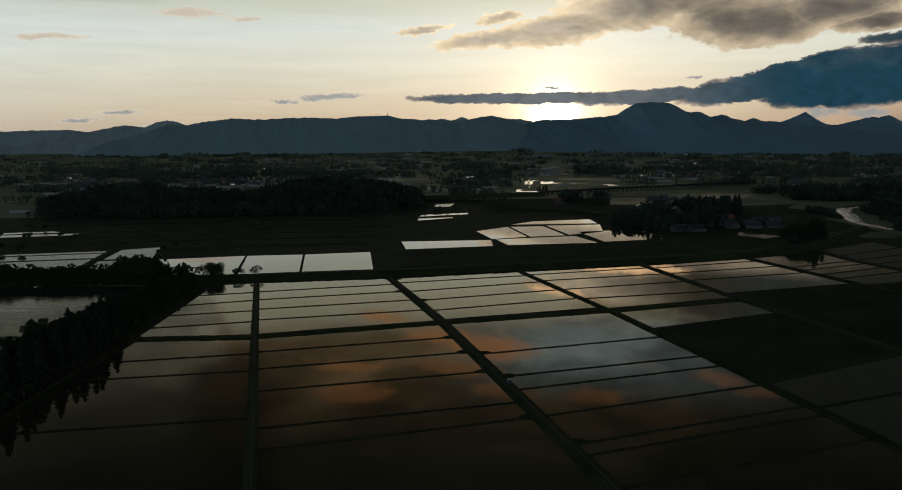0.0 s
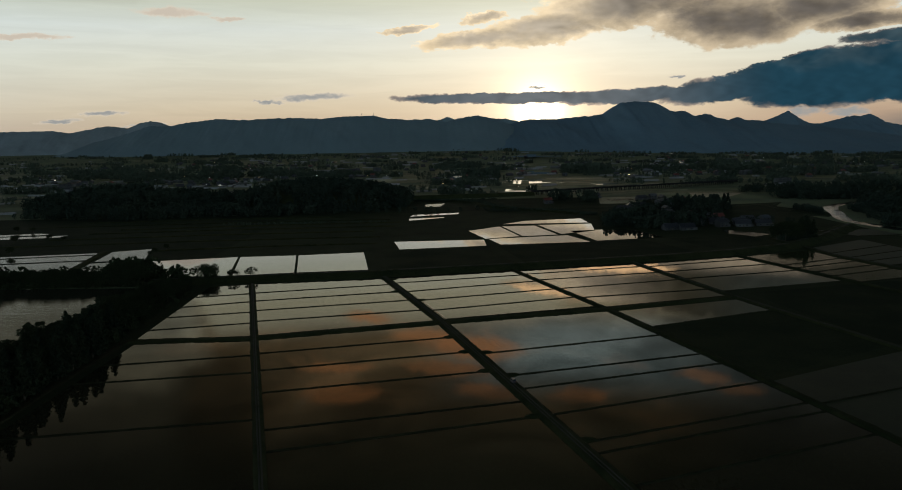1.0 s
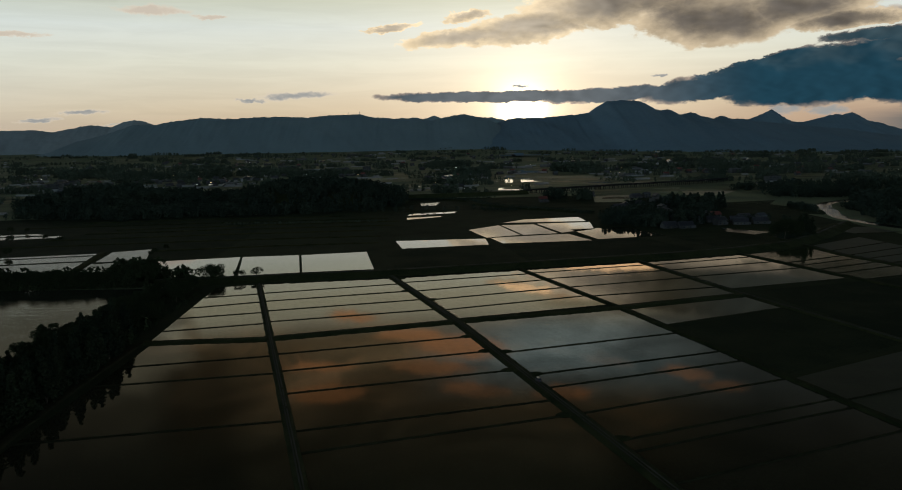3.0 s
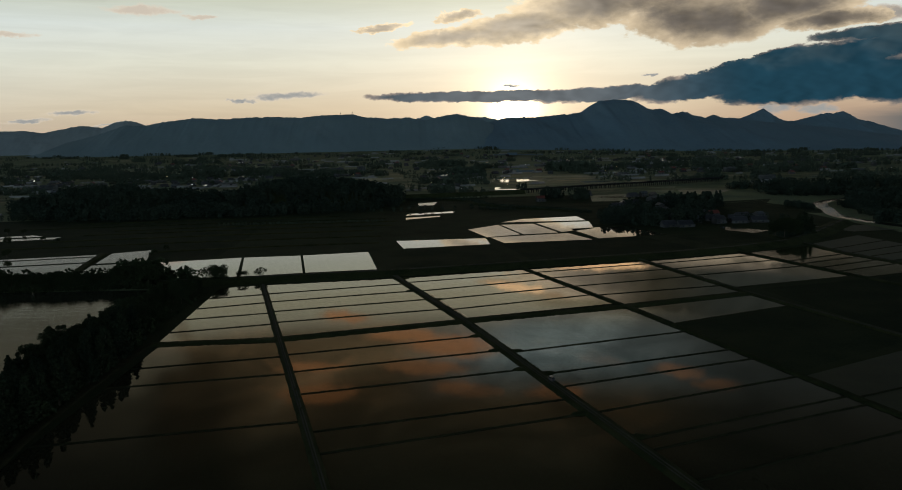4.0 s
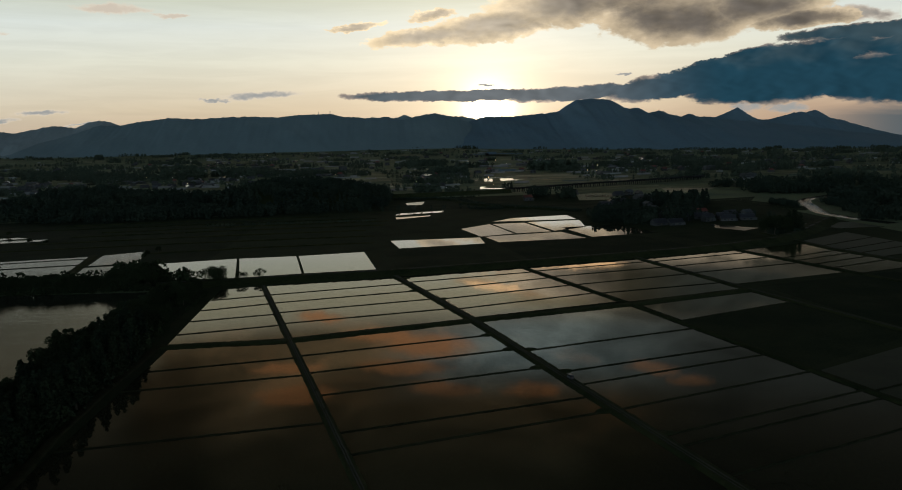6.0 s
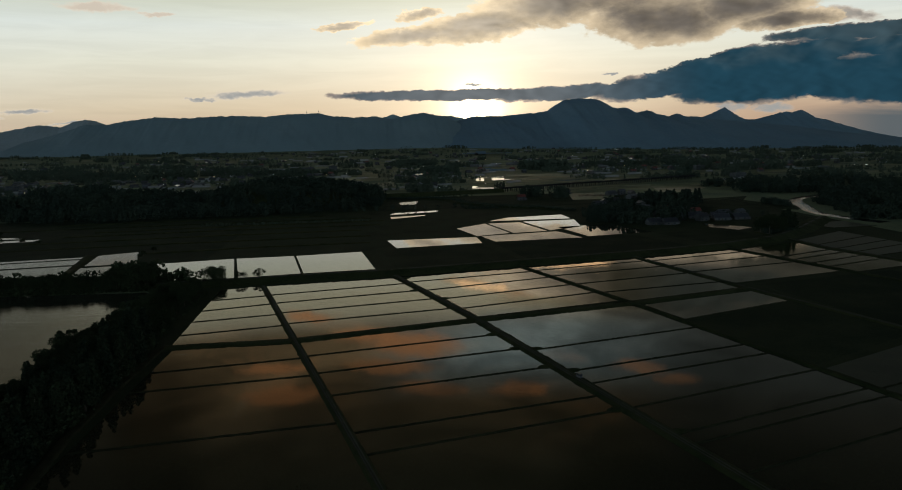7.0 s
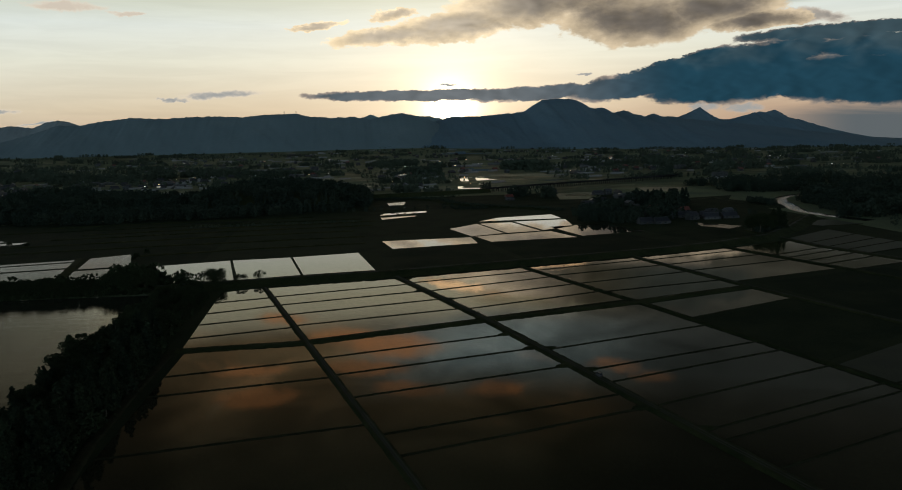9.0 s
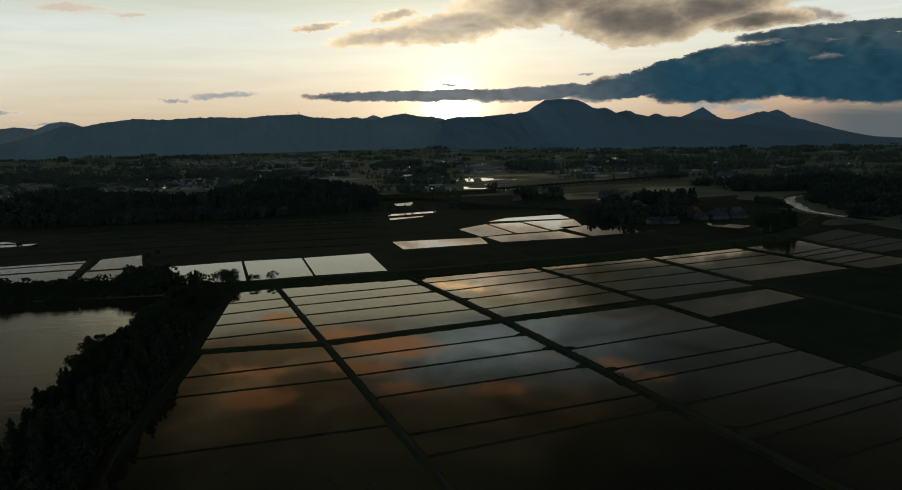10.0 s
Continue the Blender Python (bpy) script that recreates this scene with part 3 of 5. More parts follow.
# ---- paddies, bunds and farm roads ----
def bent(y0, x0, north, south):
    """A field lane: x at y, with one slope north and another south of y0."""
    return lambda y: x0 + (north if y > y0 else south) * (y - y0)


LANE_W = bent(370, -156.5, -0.02, 0.03)
LANE_A = bent(400, -100.0, -0.245, -0.245)
LANE_B = bent(408, -0.5, -0.295, -0.255)
LANE_C = bent(428, 95.0, -0.305, -0.265)
LANE_D = bent(456, 178.0, -0.225, -0.27)
LANE_E = bent(614, 237.0, -0.29, -0.29)
LANE_R = bent(600, 313.0, -0.06, -0.27)

BUND = ((-0.68, 0.0), (-0.38, 0.34), (0.0, 0.42), (0.38, 0.34), (0.68, 0.0))
BANK = ((-4.0, 0.0), (-2.9, 0.75), (-1.5, 0.85), (0.0, 0.82), (1.5, 0.85), (2.9, 0.75), (4.0, 0.0))
paddies = []


def paddy(corners, mat=M_PADDY, bunds=True, name="rice_paddy", label="flooded rice paddy mirroring the evening sky", category="rice paddy"):
    """One flooded field with a grassy earth bund along its south side."""
    ob = tagged(new(name, quad_sheet(name, corners, 0.08, mat)), label, category, group="rice paddies")
    if bunds:
        edge = strip("bund", [corners[0], corners[1]], BUND, M_BUND, 0.9, 0.13, len(paddies) + 5, 0.022)
        part("bund", edge, M_BUND, ob, "low grassy earth bund")
    paddies.append(ob)
    return ob


def column(left, right, pads, rows, mat=M_PADDY):
    """Paddies between two lanes; rows: y of the dividing bunds at the two lanes, from north to south."""
    a, b = pads
    for (yl1, yr1), (yl0, yr0) in zip(rows, rows[1:]):
        if yl1 - yl0 < 3:
            continue
        paddy([(left(yl0) + a, yl0 + 0.2), (right(yr0) - b, yr0 + 0.2), (right(yr1) - b, yr1 - 0.2), (left(yl1) + a, yl1 - 0.2)], mat)


column(LANE_W, LANE_A, (1, 2.1), [(520, 529), (487, 495), (458, 470), (431, 441), (402, 414), (380, 385)])
column(LANE_W, LANE_A, (3.5, 2.1), [(374, 378), (338, 350), (312, 323), (252, 266), (190, 205), (140, 155)])
column(LANE_A, LANE_B, (2.1, 3.4), [(527, 541), (497, 517), (472, 492), (445, 465), (418, 437), (386, 410)])
column(LANE_A, LANE_B, (2.1, 3.4), [(377, 402), (353, 375), (326, 348), (296, 318), (256, 279), (237, 263), (150, 176)])
column(LANE_B, LANE_C, (3.4, 2.2), [(547, 563), (522, 543), (492, 519), (464, 491), (436, 464), (413, 437)])
column(LANE_B, LANE_C, (3.6, 2.0), [(404, 427), (345, 371), (311, 337), (294, 322), (265, 296), (239, 271), (230, 262), (207, 240), (175, 208), (140, 172)])
column(LANE_C, LANE_D, (2.5, 2.5), [(566, 590), (546, 568), (523, 543), (492, 514), (463, 480), (435, 459)])
column(LANE_C, LANE_D, (4.0, 2.5), [(425, 449), (388, 419)])
column(LANE_C, LANE_D, (2.5, 2.5), [(297, 335), (270, 300), (235, 265), (200, 230)], M_PLANTED)
column(LANE_D, LANE_E, (3.0, 3.0), [(593, 612), (567, 592), (544, 568), (517, 540), (473, 498)])
column(LANE_E, LANE_R, (3.0, 3.0), [(604, 632), (562, 588), (549, 574), (532, 557), (516, 540), (493, 512)], M_SEEDED)
column(LANE_R, bent(600, 392.0, -0.1, -0.27), (4.0, 2.0), [(642, 686), (612, 650), (590, 624), (572, 602), (552, 578)], M_PLANTED)

tagged(new("ditch", strip("ditch", [(LANE_B(y) + 4.6, y) for y in (478, 450, 414)], ((-0.55, 0.06), (-0.45, 0.14), (0.45, 0.14), (0.55, 0.06)), M_PADDY, 2.0, 0.05, 25)),
       "narrow water channel beside the farm road", "ditch", kind="structure")

# rough grass under and between the near fields
for name, corners in (("meadow_1", [(-196, 60), (430, 60), (430, 1010), (-196, 1010)]), ("meadow_3", [(-196, 1010), (330, 1010), (330, 1200), (-196, 1200)]), ("meadow_2", [(-640, 545), (-196, 545), (-196, 1010), (-640, 1010)])):
    tagged(new(name, quad_sheet(name, corners, 0.03, M_CROP, 10)), "dark rough grass between the fields", "meadow", kind="structure")

# fields beyond the levee
for c in ([(-229, 563), (-157, 562), (-173, 654), (-249, 638)], [(-154, 562), (-110, 570), (-124, 657), (-171, 654)],
          [(-108, 570), (-55, 576), (-67, 667), (-122, 657)], [(-290, 641), (-250, 646), (-268, 714), (-298, 699)],
          [(-279, 570), (-232, 567), (-251, 642), (-290, 634)], [(-420, 590), (-289, 600), (-296, 647), (-436, 622)],
          [(-437, 627), (-297, 651), (-303, 680), (-446, 652)], [(-446, 656), (-304, 683), (-307, 694), (-450, 668)],
          [(-36, 678), (42, 691), (42, 734), (-44, 731)], [(44, 738), (79, 752), (65, 838), (30, 804)],
          [(82, 752), (118, 758), (104, 840), (68, 838)], [(122, 762), (160, 790), (168, 849), (108, 845)],
          [(68, 856), (167, 857), (166, 903), (98, 888)], [(56, 696), (140, 703), (126, 755), (47, 738)],
          [(147, 710), (215, 725), (197, 799), (134, 788)], [(-38, 955), (22, 975), (27, 998), (-33, 980)],
          [(-36, 910), (4, 934), (6, 946), (-37, 934)], [(-19, 1084), (1, 1085), (8, 1138), (-21, 1122)],
          [(-470, 799), (-402, 812), (-400, 830), (-480, 822)], [(-480, 826), (-420, 838), (-440, 853), (-490, 842)]
          ):
    paddy(c, M_SEEDED if c[0][0] < -230 or c[0][1] > 1000 else M_PADDY)
paddy([(281, 742), (297, 718), (320, 734), (287, 777)], M_SEEDED)
paddy([(250, 1140), (318, 1130), (322, 1158), (256, 1170)], M_SEEDED)
paddy([(392, 709), (436, 712), (430, 756), (376, 756)], M_PLANTED)

# dry fields
for c in ([(127, 300), (205, 342), (189, 416), (110, 385)], [(210, 345), (330, 380), (300, 495), (189, 466)],
          [(-40, 584), (60, 596), (40, 680), (-52, 672)], [(66, 600), (215, 632), (190, 712), (52, 690)],
          [(235, 650), (300, 672), (290, 735), (215, 716)]):
    paddy(c, M_CROP, False, "dry_field", "dark green field without water", "field")

# lanes


def lane(name, f, ys, half, label, tracks=True, seed=1):
    """A raised farm lane with grassy shoulders and two worn wheel tracks."""
    line = [(f(y), y) for y in ys]
    prof = [(o * half / 4.0, z) for o, z in BANK]
    ob = tagged(new(name, strip(name, line, prof, M_GRASS, 2.0, 0.07, seed, 0.06)), label, "farm road", kind="structure")
    if tracks:
        for side in (-0.7, 0.7) if half > 2.5 else (-0.45, 0.45):
            rut = [(f(y) + side, y) for y in ys]
            part("wheel_track", strip("wheel_track", rut, ((-0.28, 0.80), (-0.2, 0.93), (0.2, 0.93), (0.28, 0.80)), M_GRAVEL, 2.5, 0.02, seed + 3), M_GRAVEL, ob, "bare gravel wheel track")
    return ob


lane("lane_1", LANE_A, (528, 400, 250, 110), 2.1, "narrow grassy lane between paddies", True, 2)
lane("lane_2", LANE_B, (548, 408, 250, 110), 3.3, "raised farm road with two gravel wheel tracks", True, 4)
lane("lane_3", LANE_C, (566, 428, 300, 130), 2.2, "narrow grassy lane between paddies", False, 6)
lane("lane_4", LANE_D, (595, 456, 350, 200), 2.8, "narrow grassy lane between paddies", True, 8)
lane("lane_5", LANE_E, (618, 560, 440), 3.0, "narrow grassy lane between paddies", False, 10)
lane("lane_6", LANE_R, (700, 597, 440), 4.0, "raised farm road beside paddies", True, 12)
tagged(new("lane_7", strip("lane_7", [(-158, 379), (-97, 381), (0, 407), (95, 430), (178, 455)], [(o * 1.0, z) for o, z in BANK], M_GRASS, 2.0, 0.08, 21, 0.05)),
       "raised grassy cross road between the paddies", "farm road", kind="structure")
tagged(new("lane_8", strip("lane_8", [(-306, 700), (-286, 580)], [(o * 0.9, z) for o, z in BANK], M_GRASS, 2.0, 0.08, 22)),
       "grassy lane between far paddies", "farm road", kind="structure")

tagged(new("lane_9", strip("lane_9", [(-157, 384), (-160, 372), (-162, 316), (-162, 264), (-159, 230), (-156, 110)], [(o * 0.6, z * 0.5) for o, z in BANK], M_BUND, 2.0, 0.08, 23)),
       "grassy track along the foot of the trees", "farm road", kind="structure")
for y, side in ((536, 1), (492, -1), (464, 1), (375, -1), (348, -1), (346, 1), (318, -1), (311, 1), (263, -1), (240, 1)):
    ramp_at = (LANE_B(y) + side * 3.9, y + 1.0)
    heap = bmesh.new()
    bmesh.ops.create_icosphere(heap, subdivisions=2, radius=1.0)
    for v in heap.verts:
        v.co = (v.co.x * 4.2, v.co.y * 2.6, max(-0.1, v.co.z * 0.75 + 0.12 * noise.noise(v.co * 3 + Vector((y, 0, 0)))))
    tagged(new("access_ramp", bm_mesh("access_ramp", heap, M_GRASS)), "grassy earth ramp from the farm road into a paddy", "ramp", group="field ramps").matrix_basis = pose(*ramp_at, 0, 0, 0, 12)

# weeds standing along the bunds and lanes
def weeds(lines, per_metre, size, seed):
    """Tufts of blades on the crown and sides of banks; lines of (x, y) ends with a half width and a height."""
    g = np.random.default_rng(seed)
    at = []
    for p, q, half, top in lines:
        p, q = np.array(p, dtype=float), np.array(q, dtype=float)
        run = np.linalg.norm(q - p)
        n = int(run * per_metre)
        u = g.random(n)
        u = np.where(g.random(n) < 0.6, (np.floor(u * run / 4.5) + 0.5 + g.normal(0, 0.16, n)) * 4.5 / run, u)
        side = np.array([q[1] - p[1], p[0] - q[0]]) / run
        off = g.normal(0, half * 0.55, n)
        xy = p + (q - p) * np.clip(u, 0, 1)[:, None] + side * off[:, None]
        at.append(np.column_stack([xy, top * np.clip(1 - (off / half) ** 2 * 0.5, 0.3, 1) + g.uniform(0.0, size, n)]))
    v, f = leaves(g, np.concatenate(at), size)
    return mesh_from("bank_weeds", v, f, M_GRASS)


bund_lines = []
for ob in paddies:
    if ob.children:
        c = np.array([v.co[:2] for v in ob.data.vertices[-4:-2]])
        bund_lines.append((c[0], c[1], 0.8, 0.40))
for f, y1, y0, half in ((LANE_A, 528, 110, 2.1), (LANE_B, 548, 110, 3.3), (LANE_C, 566, 130, 2.2), (LANE_D, 595, 200, 2.8), (LANE_E, 618, 440, 3.0)):
    for side in (-0.75, 0.75):
        bund_lines += [((f(y) + side * half, y), (f(y - 20) + side * half, y - 20), half * 0.3, 0.7) for y in range(y1, y0, -20)]
for p, q in zip([(-158, 379), (-97, 381), (0, 407), (95, 430)], [(-97, 381), (0, 407), (95, 430), (178, 455)]):
    bund_lines += [((p[0], p[1] + s), (q[0], q[1] + s), 1.0, 0.7) for s in (-3.0, 3.0)]
tagged(new("bank_weeds", weeds(bund_lines, 2.0, 0.13, 24)), "tufts of dark weeds along the bunds and lanes", "weeds", kind="stuff")

# low grassy ridges between old fields in the meadow
for k, (x0, y0, x1, y1) in enumerate(((-430, 742, -60, 770), (-400, 790, -70, 818), (-380, 838, -50, 860), (-360, 872, -45, 900), (-480, 905, -60, 930), (-430, 950, -120, 968), (-260, 700, -60, 722))):
    tagged(new("grass_ridge", strip("grass_ridge", [(x0, y0), ((x0 + x1) / 2, (y0 + y1) / 2 + 6), (x1, y1)], ((-3.5, 0.0), (-1.6, 0.7), (0, 0.9), (1.6, 0.7), (3.5, 0.0)), M_GRASS, 3.0, 0.25, 60 + k, 0.12)),
           "low ridge of rough grass in the meadow", "bank", kind="structure")

# the levee
LEVEE = ((-13, 0.0), (-9, 1.0), (-4.5, 2.9), (-3.2, 3.1), (0, 3.15), (3.2, 3.1), (4.5, 2.9), (9, 1.0), (13, 0.0))
levee_line = [(-205, 538), (-180, 541), (-40, 557), (60, 578), (178, 604), (237, 622), (300, 652), (350, 700), (420, 780)]
levee = tagged(new("levee", strip("levee", levee_line, LEVEE, M_GRASS, 3.0, 0.04, 31)), "long grassy levee with a path on its crown", "levee", kind="structure")
part("path", strip("path", levee_line, ((-1.4, 3.1), (-1.2, 3.22), (1.2, 3.22), (1.4, 3.1)), M_GRAVEL, 4.0, 0.01, 32), M_GRAVEL, levee, "gravel path")

# pond and river
pond = quad_sheet("pond", [(-560, 150), (-197, 150), (-196, 522), (-560, 540)], 0.05, M_POND, 12)
tagged(new("water_pond", pond), "broad still pond reflecting dull evening sky", "water", kind="structure")
river = strip("river", [(700, 1100), (620, 1062), (565, 1034), (530, 1012), (505, 985), (489, 952), (478, 920), (466, 890), (455, 862), (447, 836), (447, 806), (452, 770), (462, 735)],
              ((-8.0, 0.0), (-7.0, 0.1), (0, 0.1), (7.5, 0.1), (8.5, 0.0)), M_RIVER, 6, 0.06, 41)
tagged(new("water_river", river), "winding river catching the pale sky", "water", kind="structure")


# ---- trees ----
def limb(bm, p, q, r0, r1, sides=6):
    p, q = Vector(p), Vector(q)
    turn = (q - p).to_track_quat("Z", "Y").to_matrix().to_4x4()
    bmesh.ops.create_cone(bm, cap_ends=True, segments=sides, radius1=r0, radius2=r1, depth=(q - p).length,
                          matrix=Matrix.Translation((p + q) / 2) @ turn)


def broadleaf(seed, h, width, n_blobs=13, n_leaves=90, open_crown=False, leaf=0.030):
    """A broad-leaved tree at the origin: tapered trunk, limbs, and a lumpy crown of leaf clumps with gaps."""
    rng = np.random.default_rng(seed)
    tree = empty("tree", (0, 0, 0))
    bm = bmesh.new()
    lean = rng.uniform(-0.05, 0.05, 2) * h
    fork = Vector((lean[0], lean[1], h * 0.38))
    limb(bm, (0, 0, -0.3), fork, h * 0.028, h * 0.019, 8)
    blobs, at = [], []
    for k in range(n_blobs):
        ang, r = rng.uniform(0, 2 * math.pi), width * 0.5 * math.sqrt(rng.uniform(0.05, 0.8))
        z = h * (rng.uniform(0.72, 0.95) if open_crown else rng.uniform(0.34, 0.9)) * (1 - 0.25 * (r / width))
        blobs.append((Vector((lean[0] + r * math.cos(ang), lean[1] + r * math.sin(ang), z)), width * rng.uniform(0.09, 0.21)))
    for c, r in blobs:
        if rng.random() < 0.6 or open_crown:
            limb(bm, fork, c, h * 0.012, h * 0.004, 5)
        d = rng.normal(size=(n_leaves, 3))
        d /= np.linalg.norm(d, axis=1)[:, None]
        d *= (r * rng.uniform(0.45, 1.12, n_leaves) ** 0.6)[:, None]
        d[:, 2] *= 0.45 if open_crown else 0.75
        at.append(np.array(c) + d)
    limb(bm, fork, blobs[0][0] + Vector((0, 0, 0.2)), h * 0.018, h * 0.006, 6)
    part("trunk", bm, M_BARK, tree, "brown branching trunk")
    v, f = leaves(rng, np.concatenate(at), h * leaf)
    part("crown", mesh_from("crown", v, f, M_LEAF), M_LEAF, tree, "lumpy crown of dark green leaves")
    return tree


def conifer(seed, h, width):
    """A tall cedar at the origin: straight tapered trunk and drooping whorls of needles, ragged at the edge."""
    rng = np.random.default_rng(seed)
    tree = empty("tree", (0, 0, 0))
    bm = bmesh.new()
    limb(bm, (0, 0, -0.3), (0, 0, h * 0.97), h * 0.022, h * 0.002, 7)
    at = []
    for z in np.arange(h * 0.16, h, h * 0.045):
        reach = width * 0.5 * (1 - z / h) ** 0.75 * rng.uniform(0.8, 1.15) + 0.15
        for k in range(max(4, int(9 * (1 - z / h)) + 3)):
            ang = rng.uniform(0, 2 * math.pi)
            t = rng.uniform(0.15, 1.0, 15)[:, None]
            tip = np.array([math.cos(ang) * reach, math.sin(ang) * reach, -0.28 * reach])
            at.append(np.array([0, 0, z]) + tip * t + rng.normal(0, 0.10 * reach + 0.05, (15, 3)))
    part("trunk", bm, M_BARK, tree, "straight brown trunk")
    v, f = leaves(rng, np.concatenate(at), h * 0.022, 0.5)
    part("crown", mesh_from("crown", v, f, M_NEEDLE), M_NEEDLE, tree, "pointed crown of drooping dark needles")
    return tree


class Planter:
    """Plants copies of a few grown trees; the first of each is the grown one itself."""

    def __init__(self, grown):
        self.grown, self.used = grown, set()

    def plant(self, k, x, y, z, size, turn, label, group):
        ob = self.grown[k]
        m = pose(x, y, z, 0, 0, turn) @ Matrix.Diagonal((size, size, size, 1))
        if k in self.used:
            ob = copy_thing(ob, m @ Matrix.Diagonal((1 / ob.scale[0], 1 / ob.scale[1], 1 / ob.scale[2], 1)))
        else:
            self.used.add(k)
            ob.matrix_basis = m
        return tagged(ob, label, "tree", group)


broad = Planter([broadleaf(100 + k, 10.0, 8.5 + k % 3, 30 + 2 * k, 170, False, 0.019) for k in range(6)])
cedar = Planter([conifer(200 + k, 10.0, 4.2 + 0.4 * k) for k in range(4)])
rng = np.random.default_rng(7)
spots = []


def room(x, y, gap):
    if any((x - a) ** 2 + (y - b) ** 2 < gap * gap for a, b in spots):
        return False
    spots.append((x, y))
    return True


# the belt of trees between pond and paddies: broad-leaved to the north, cedars to the south
tries = 0
while len(spots) < 250 and tries < 6000:
    tries += 1
    y = rng.uniform(150, 528)
    west, east = -197 + 3 * math.sin(y / 31), (-169.5 if y > 392 else -164.5) + 1.5 * math.sin(y / 23)
    x = rng.uniform(west, east)
    if y > 486 and x > -175 - (y - 486) * 0.12 or not room(x, y, 5.6):
        continue
    edge = min(1, (east - x) / 9) if y < 432 else min(1, max(-2.5, (-182 - x) / 6))
    tall = y < 394 and x > -180
    if tall or y < 330 and rng.random() < 0.75:
        size = rng.uniform(1.6, 2.1) if tall else rng.uniform(1.1, 1.5)
        cedar.plant(rng.integers(4), x, y, 0, size, rng.uniform(0, 360), "tall dark cedar in the belt of trees beside the pond" if tall else "dark cedar in the belt of trees beside the pond", "trees by the pond")
    else:
        broad.plant(rng.integers(6), x, y, 0, rng.uniform(0.85, 1.25) * (0.80 + 0.20 * edge) * (0.45 if y > 500 else 0.62 if y > 455 else 1.0), rng.uniform(0, 360), "dense broad-leaved tree in the belt beside the pond", "trees by the pond")
broad.plant(3, -202, 373, 0, 1.45, 20, "taller broad-leaved tree leaning over the pond", "trees by the pond")
# the row on the north bank
for x in np.arange(-470, -206, 4.4):
    big = 1.0 + 0.65 * math.exp(-((x + 222) / 22) ** 2) + 0.1 * math.sin(x / 9) + (0.28 if x < -275 else 0)
    broad.plant(rng.integers(6), x + rng.uniform(-2, 2), 536 + rng.uniform(-3, 3), 0.0, big * rng.uniform(0.78, 1.18) * (0.6 if x > -210 else 1.0), rng.uniform(0, 360),
                "broad-leaved tree on the north bank of the pond", "trees by the pond")
# the corner of the belt beside the first paddies
for x, y, k, s in ((-173, 505, 1, 0.85), (-173.5, 517, 4, 0.8), (-177, 528, 0, 0.85), (-180, 497, 5, 1.0), (-172, 490, 2, 0.85), (-184, 512, 3, 1.0), (-171.5, 476, 4, 0.9)):
    broad.plant(k, x, y, 0, s, 70 * k, "dense broad-leaved tree in the belt beside the pond", "trees by the pond")
# single trees along the levee
spreading = Planter([broadleaf(141, 9.2, 14.5, 44, 150, False, 0.022)])
spreading.plant(0, -167.0, 546, 1.0, 1.2, 40, "round leafy tree standing alone by the levee", "levee trees")
airy = Planter([broadleaf(131, 5.4, 8.6, 14, 110, False, 0.034), broadleaf(137, 6.6, 9.4, 11, 100, False, 0.032)])
airy.plant(0, -150, 549, 2.2, 1.0, 0, "small bushy tree with an open crown by the levee", "levee trees")
airy.plant(1, -138, 551, 2.2, 1.0, 70, "small bushy tree with an open crown by the levee", "levee trees")
# the dark pair beyond the paddies
for x, y, k, s in ((311, 684, 0, 1.75), (316, 688, 3, 1.95), (320, 684, 1, 1.75), (313, 694, 2, 1.75), (306, 690, 4, 1.4), (323, 692, 5, 1.7)):
    broad.plant(k, x, y, 0, s, 30 * k, "large dark broad-leaved tree beside the paddies", "trees beside the paddies")
for x, y, k, s in ((330, 686, 1, 2.35), (334, 690, 2, 2.2), (327, 691, 0, 2.0), (339, 690, 3, 1.9), (332, 697, 0, 2.1)):
    cedar.plant(k, x, y, 0, s, 50 * k, "tall dark cedar beside the paddies", "trees beside the paddies")
# scattered field trees
for x, y, s in ((-256, 676, 0.4), (-257, 690, 0.5), (-254, 712, 0.5), (-385, 690, 0.8), (-410, 700, 0.9), (-440, 735, 1.0),
                (-470, 760, 1.2), (-430, 780, 0.8), (-405, 800, 0.6), (-385, 790, 0.5), (-455, 865, 0.6), (-475, 868, 0.7)):
    broad.plant(int(rng.integers(6)), x, y, 0, s, rng.uniform(0, 360), "small leafy tree at a field edge", "field trees")


